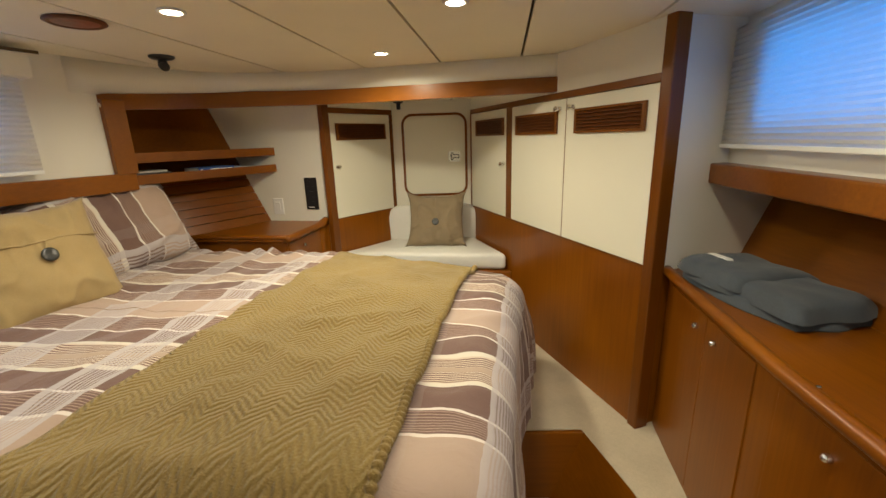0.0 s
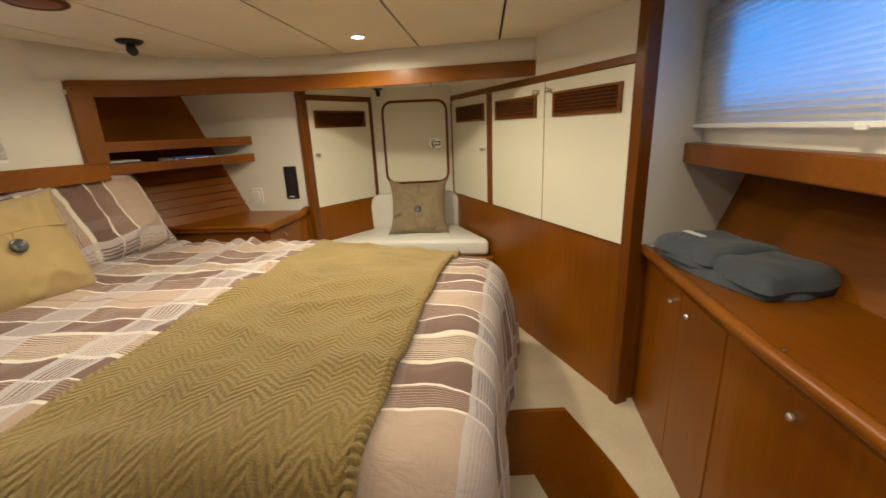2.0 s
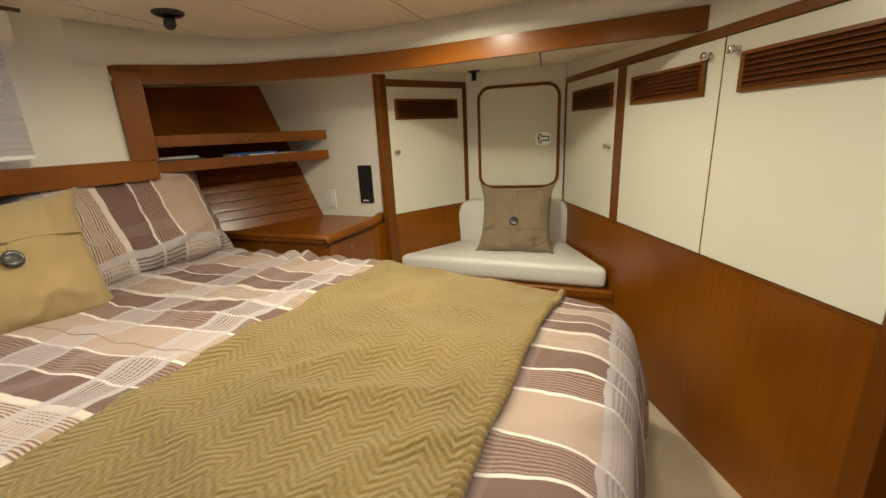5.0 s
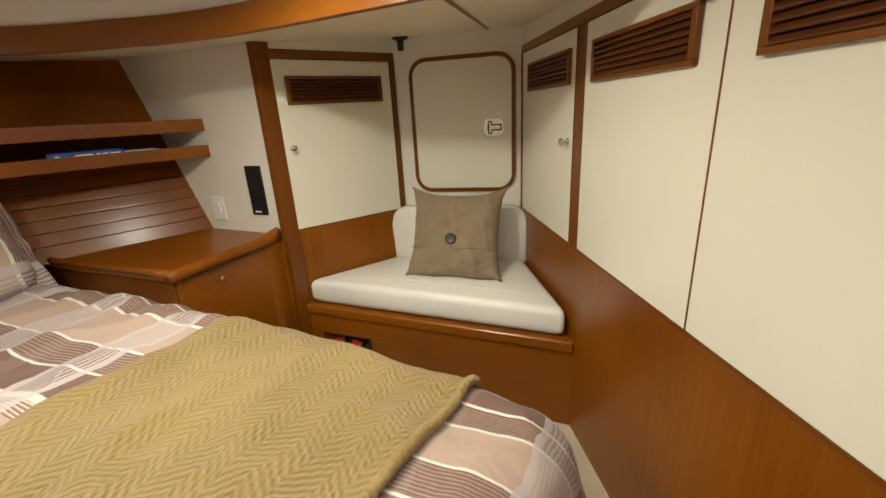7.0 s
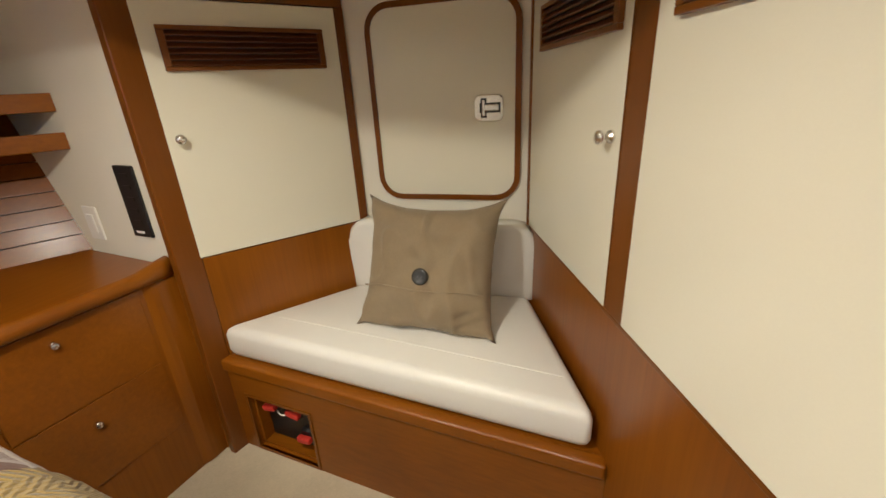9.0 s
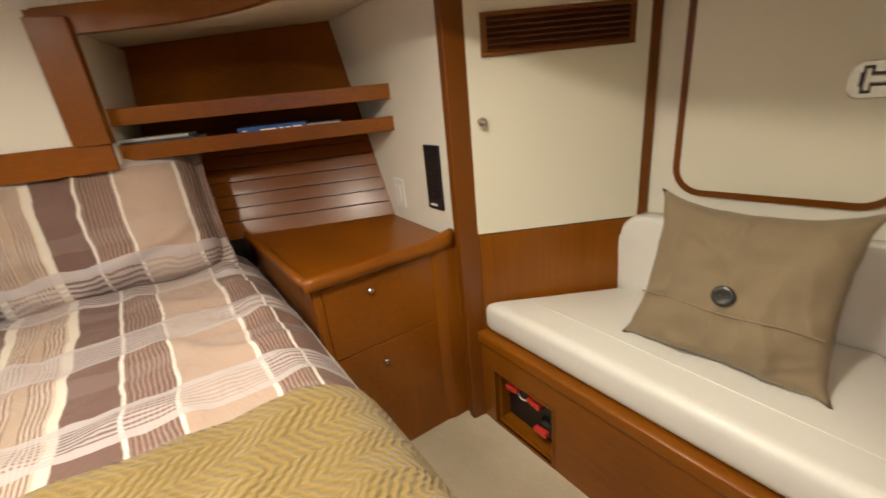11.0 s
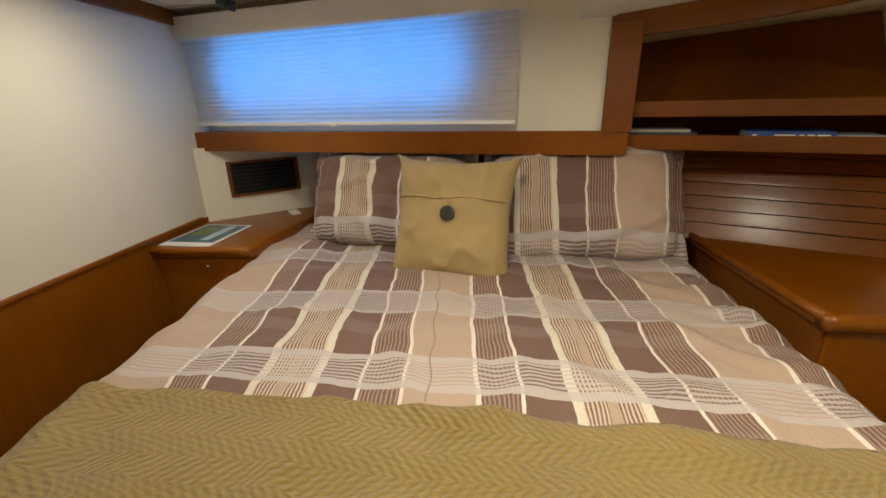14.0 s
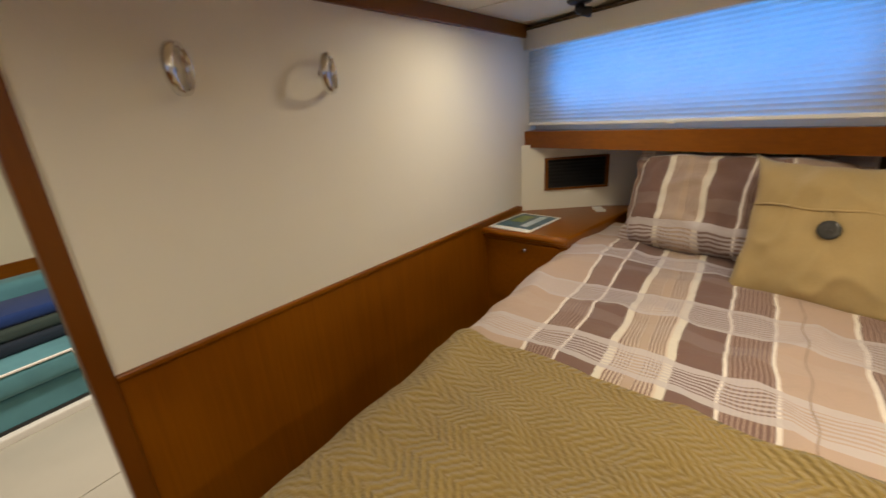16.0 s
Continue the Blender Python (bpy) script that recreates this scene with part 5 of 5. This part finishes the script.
# ---- saloon beyond the doorway ----
sal = thing("wall_saloon", "plain cream walls of the saloon beyond the doorway", "wall", kind="structure")
part("wall_panel", box(-2.6, 1.6, -3.55, -3.5, -0.2, 2.1), LAMINATE, sal)
part("wall_panel", box(-2.65, -2.6, -3.5, 0.0, -0.2, 2.1), LAMINATE, sal)
part("wall_panel", box(1.6, 1.65, -3.5, -0.3, -0.2, 2.1), LAMINATE, sal)
part("wood_trim", box(-2.6, 1.6, -3.5, -3.48, 0.55, 0.66), WOOD_X, sal)
tagged(part("ceiling_saloon", box(-2.6, 1.6, -3.5, -0.45, 2.05, 2.1), HEADLINER), "beige saloon ceiling", "ceiling", kind="structure")
TILE = plain("pale_sole_panel", (0.50, 0.48, 0.42), 0.5, 0.08, 2.0)
fl = thing("floor_saloon", "pale saloon floor in large panels with grey joints", "floor", kind="structure")
for i in range(3):
    for j in range(3):
        part("floor_panel", box(-1.9 + i * 1.10, -0.806 + i * 1.10, -3.5 + j * 1.05, -2.456 + j * 1.05, SOLE, SOLE + 0.006, 0.002), TILE, fl)
TEAL = fabric("teal_upholstery", (0.09, 0.27, 0.33), 0.2)
sofa = thing("saloon_settee", "teal upholstered settee beyond the doorway", "settee")
part("seat_base", box(-1.9, 0.10, -3.2, -2.32, SOLE + 0.05, 0.10, 0.03, None, 3), TEAL, sofa)
part("plinth_trim", box(-1.9, 0.10, -2.34, -2.27, SOLE, SOLE + 0.06, 0.012), WHITE_PLASTIC, sofa)
part("seat_cushion", box(-1.9, 0.10, -3.1, -2.28, 0.10, 0.26, 0.04, None, 4), TEAL, sofa, "", True)
for z in (0.255,):
    part("piping", tube([(-1.88 + 1.96 * k / 12, -2.284, z) for k in range(13)], 0.009, 8), WHITE_PLASTIC, sofa, "white piping")
part("shadow_gap", box(-1.9, 0.10, -2.325, -2.315, SOLE + 0.06, SOLE + 0.085), BLACK, sofa)
part("back_cushion", box(-1.9, 0.10, -3.22, -3.0, 0.24, 0.62, 0.05, None, 4), TEAL, sofa, "", True)
for i, (c, w, lab) in enumerate((((0.008, 0.018, 0.035), 0.34, "charcoal"), ((0.03, 0.05, 0.045), 0.32, "dark green"), ((0.004, 0.03, 0.15), 0.30, "navy blue"))):
    bl = thing("folded_blanket", "%s folded blanket on the settee" % lab, "blanket", "folded blankets")
    part("blanket", box(-0.75, 0.06, -3.0, -3.0 + w + 0.12, 0.26 + i * 0.085, 0.345 + i * 0.085, 0.03, None, 3), fabric("blanket_cloth", c), bl, "", True)
# unseen lamp added to brighten the saloon; it has no fixture
spot_lamp(-0.4, -1.6, 2.03, 45.0, (1.0, 0.90, 0.75), 0.15)
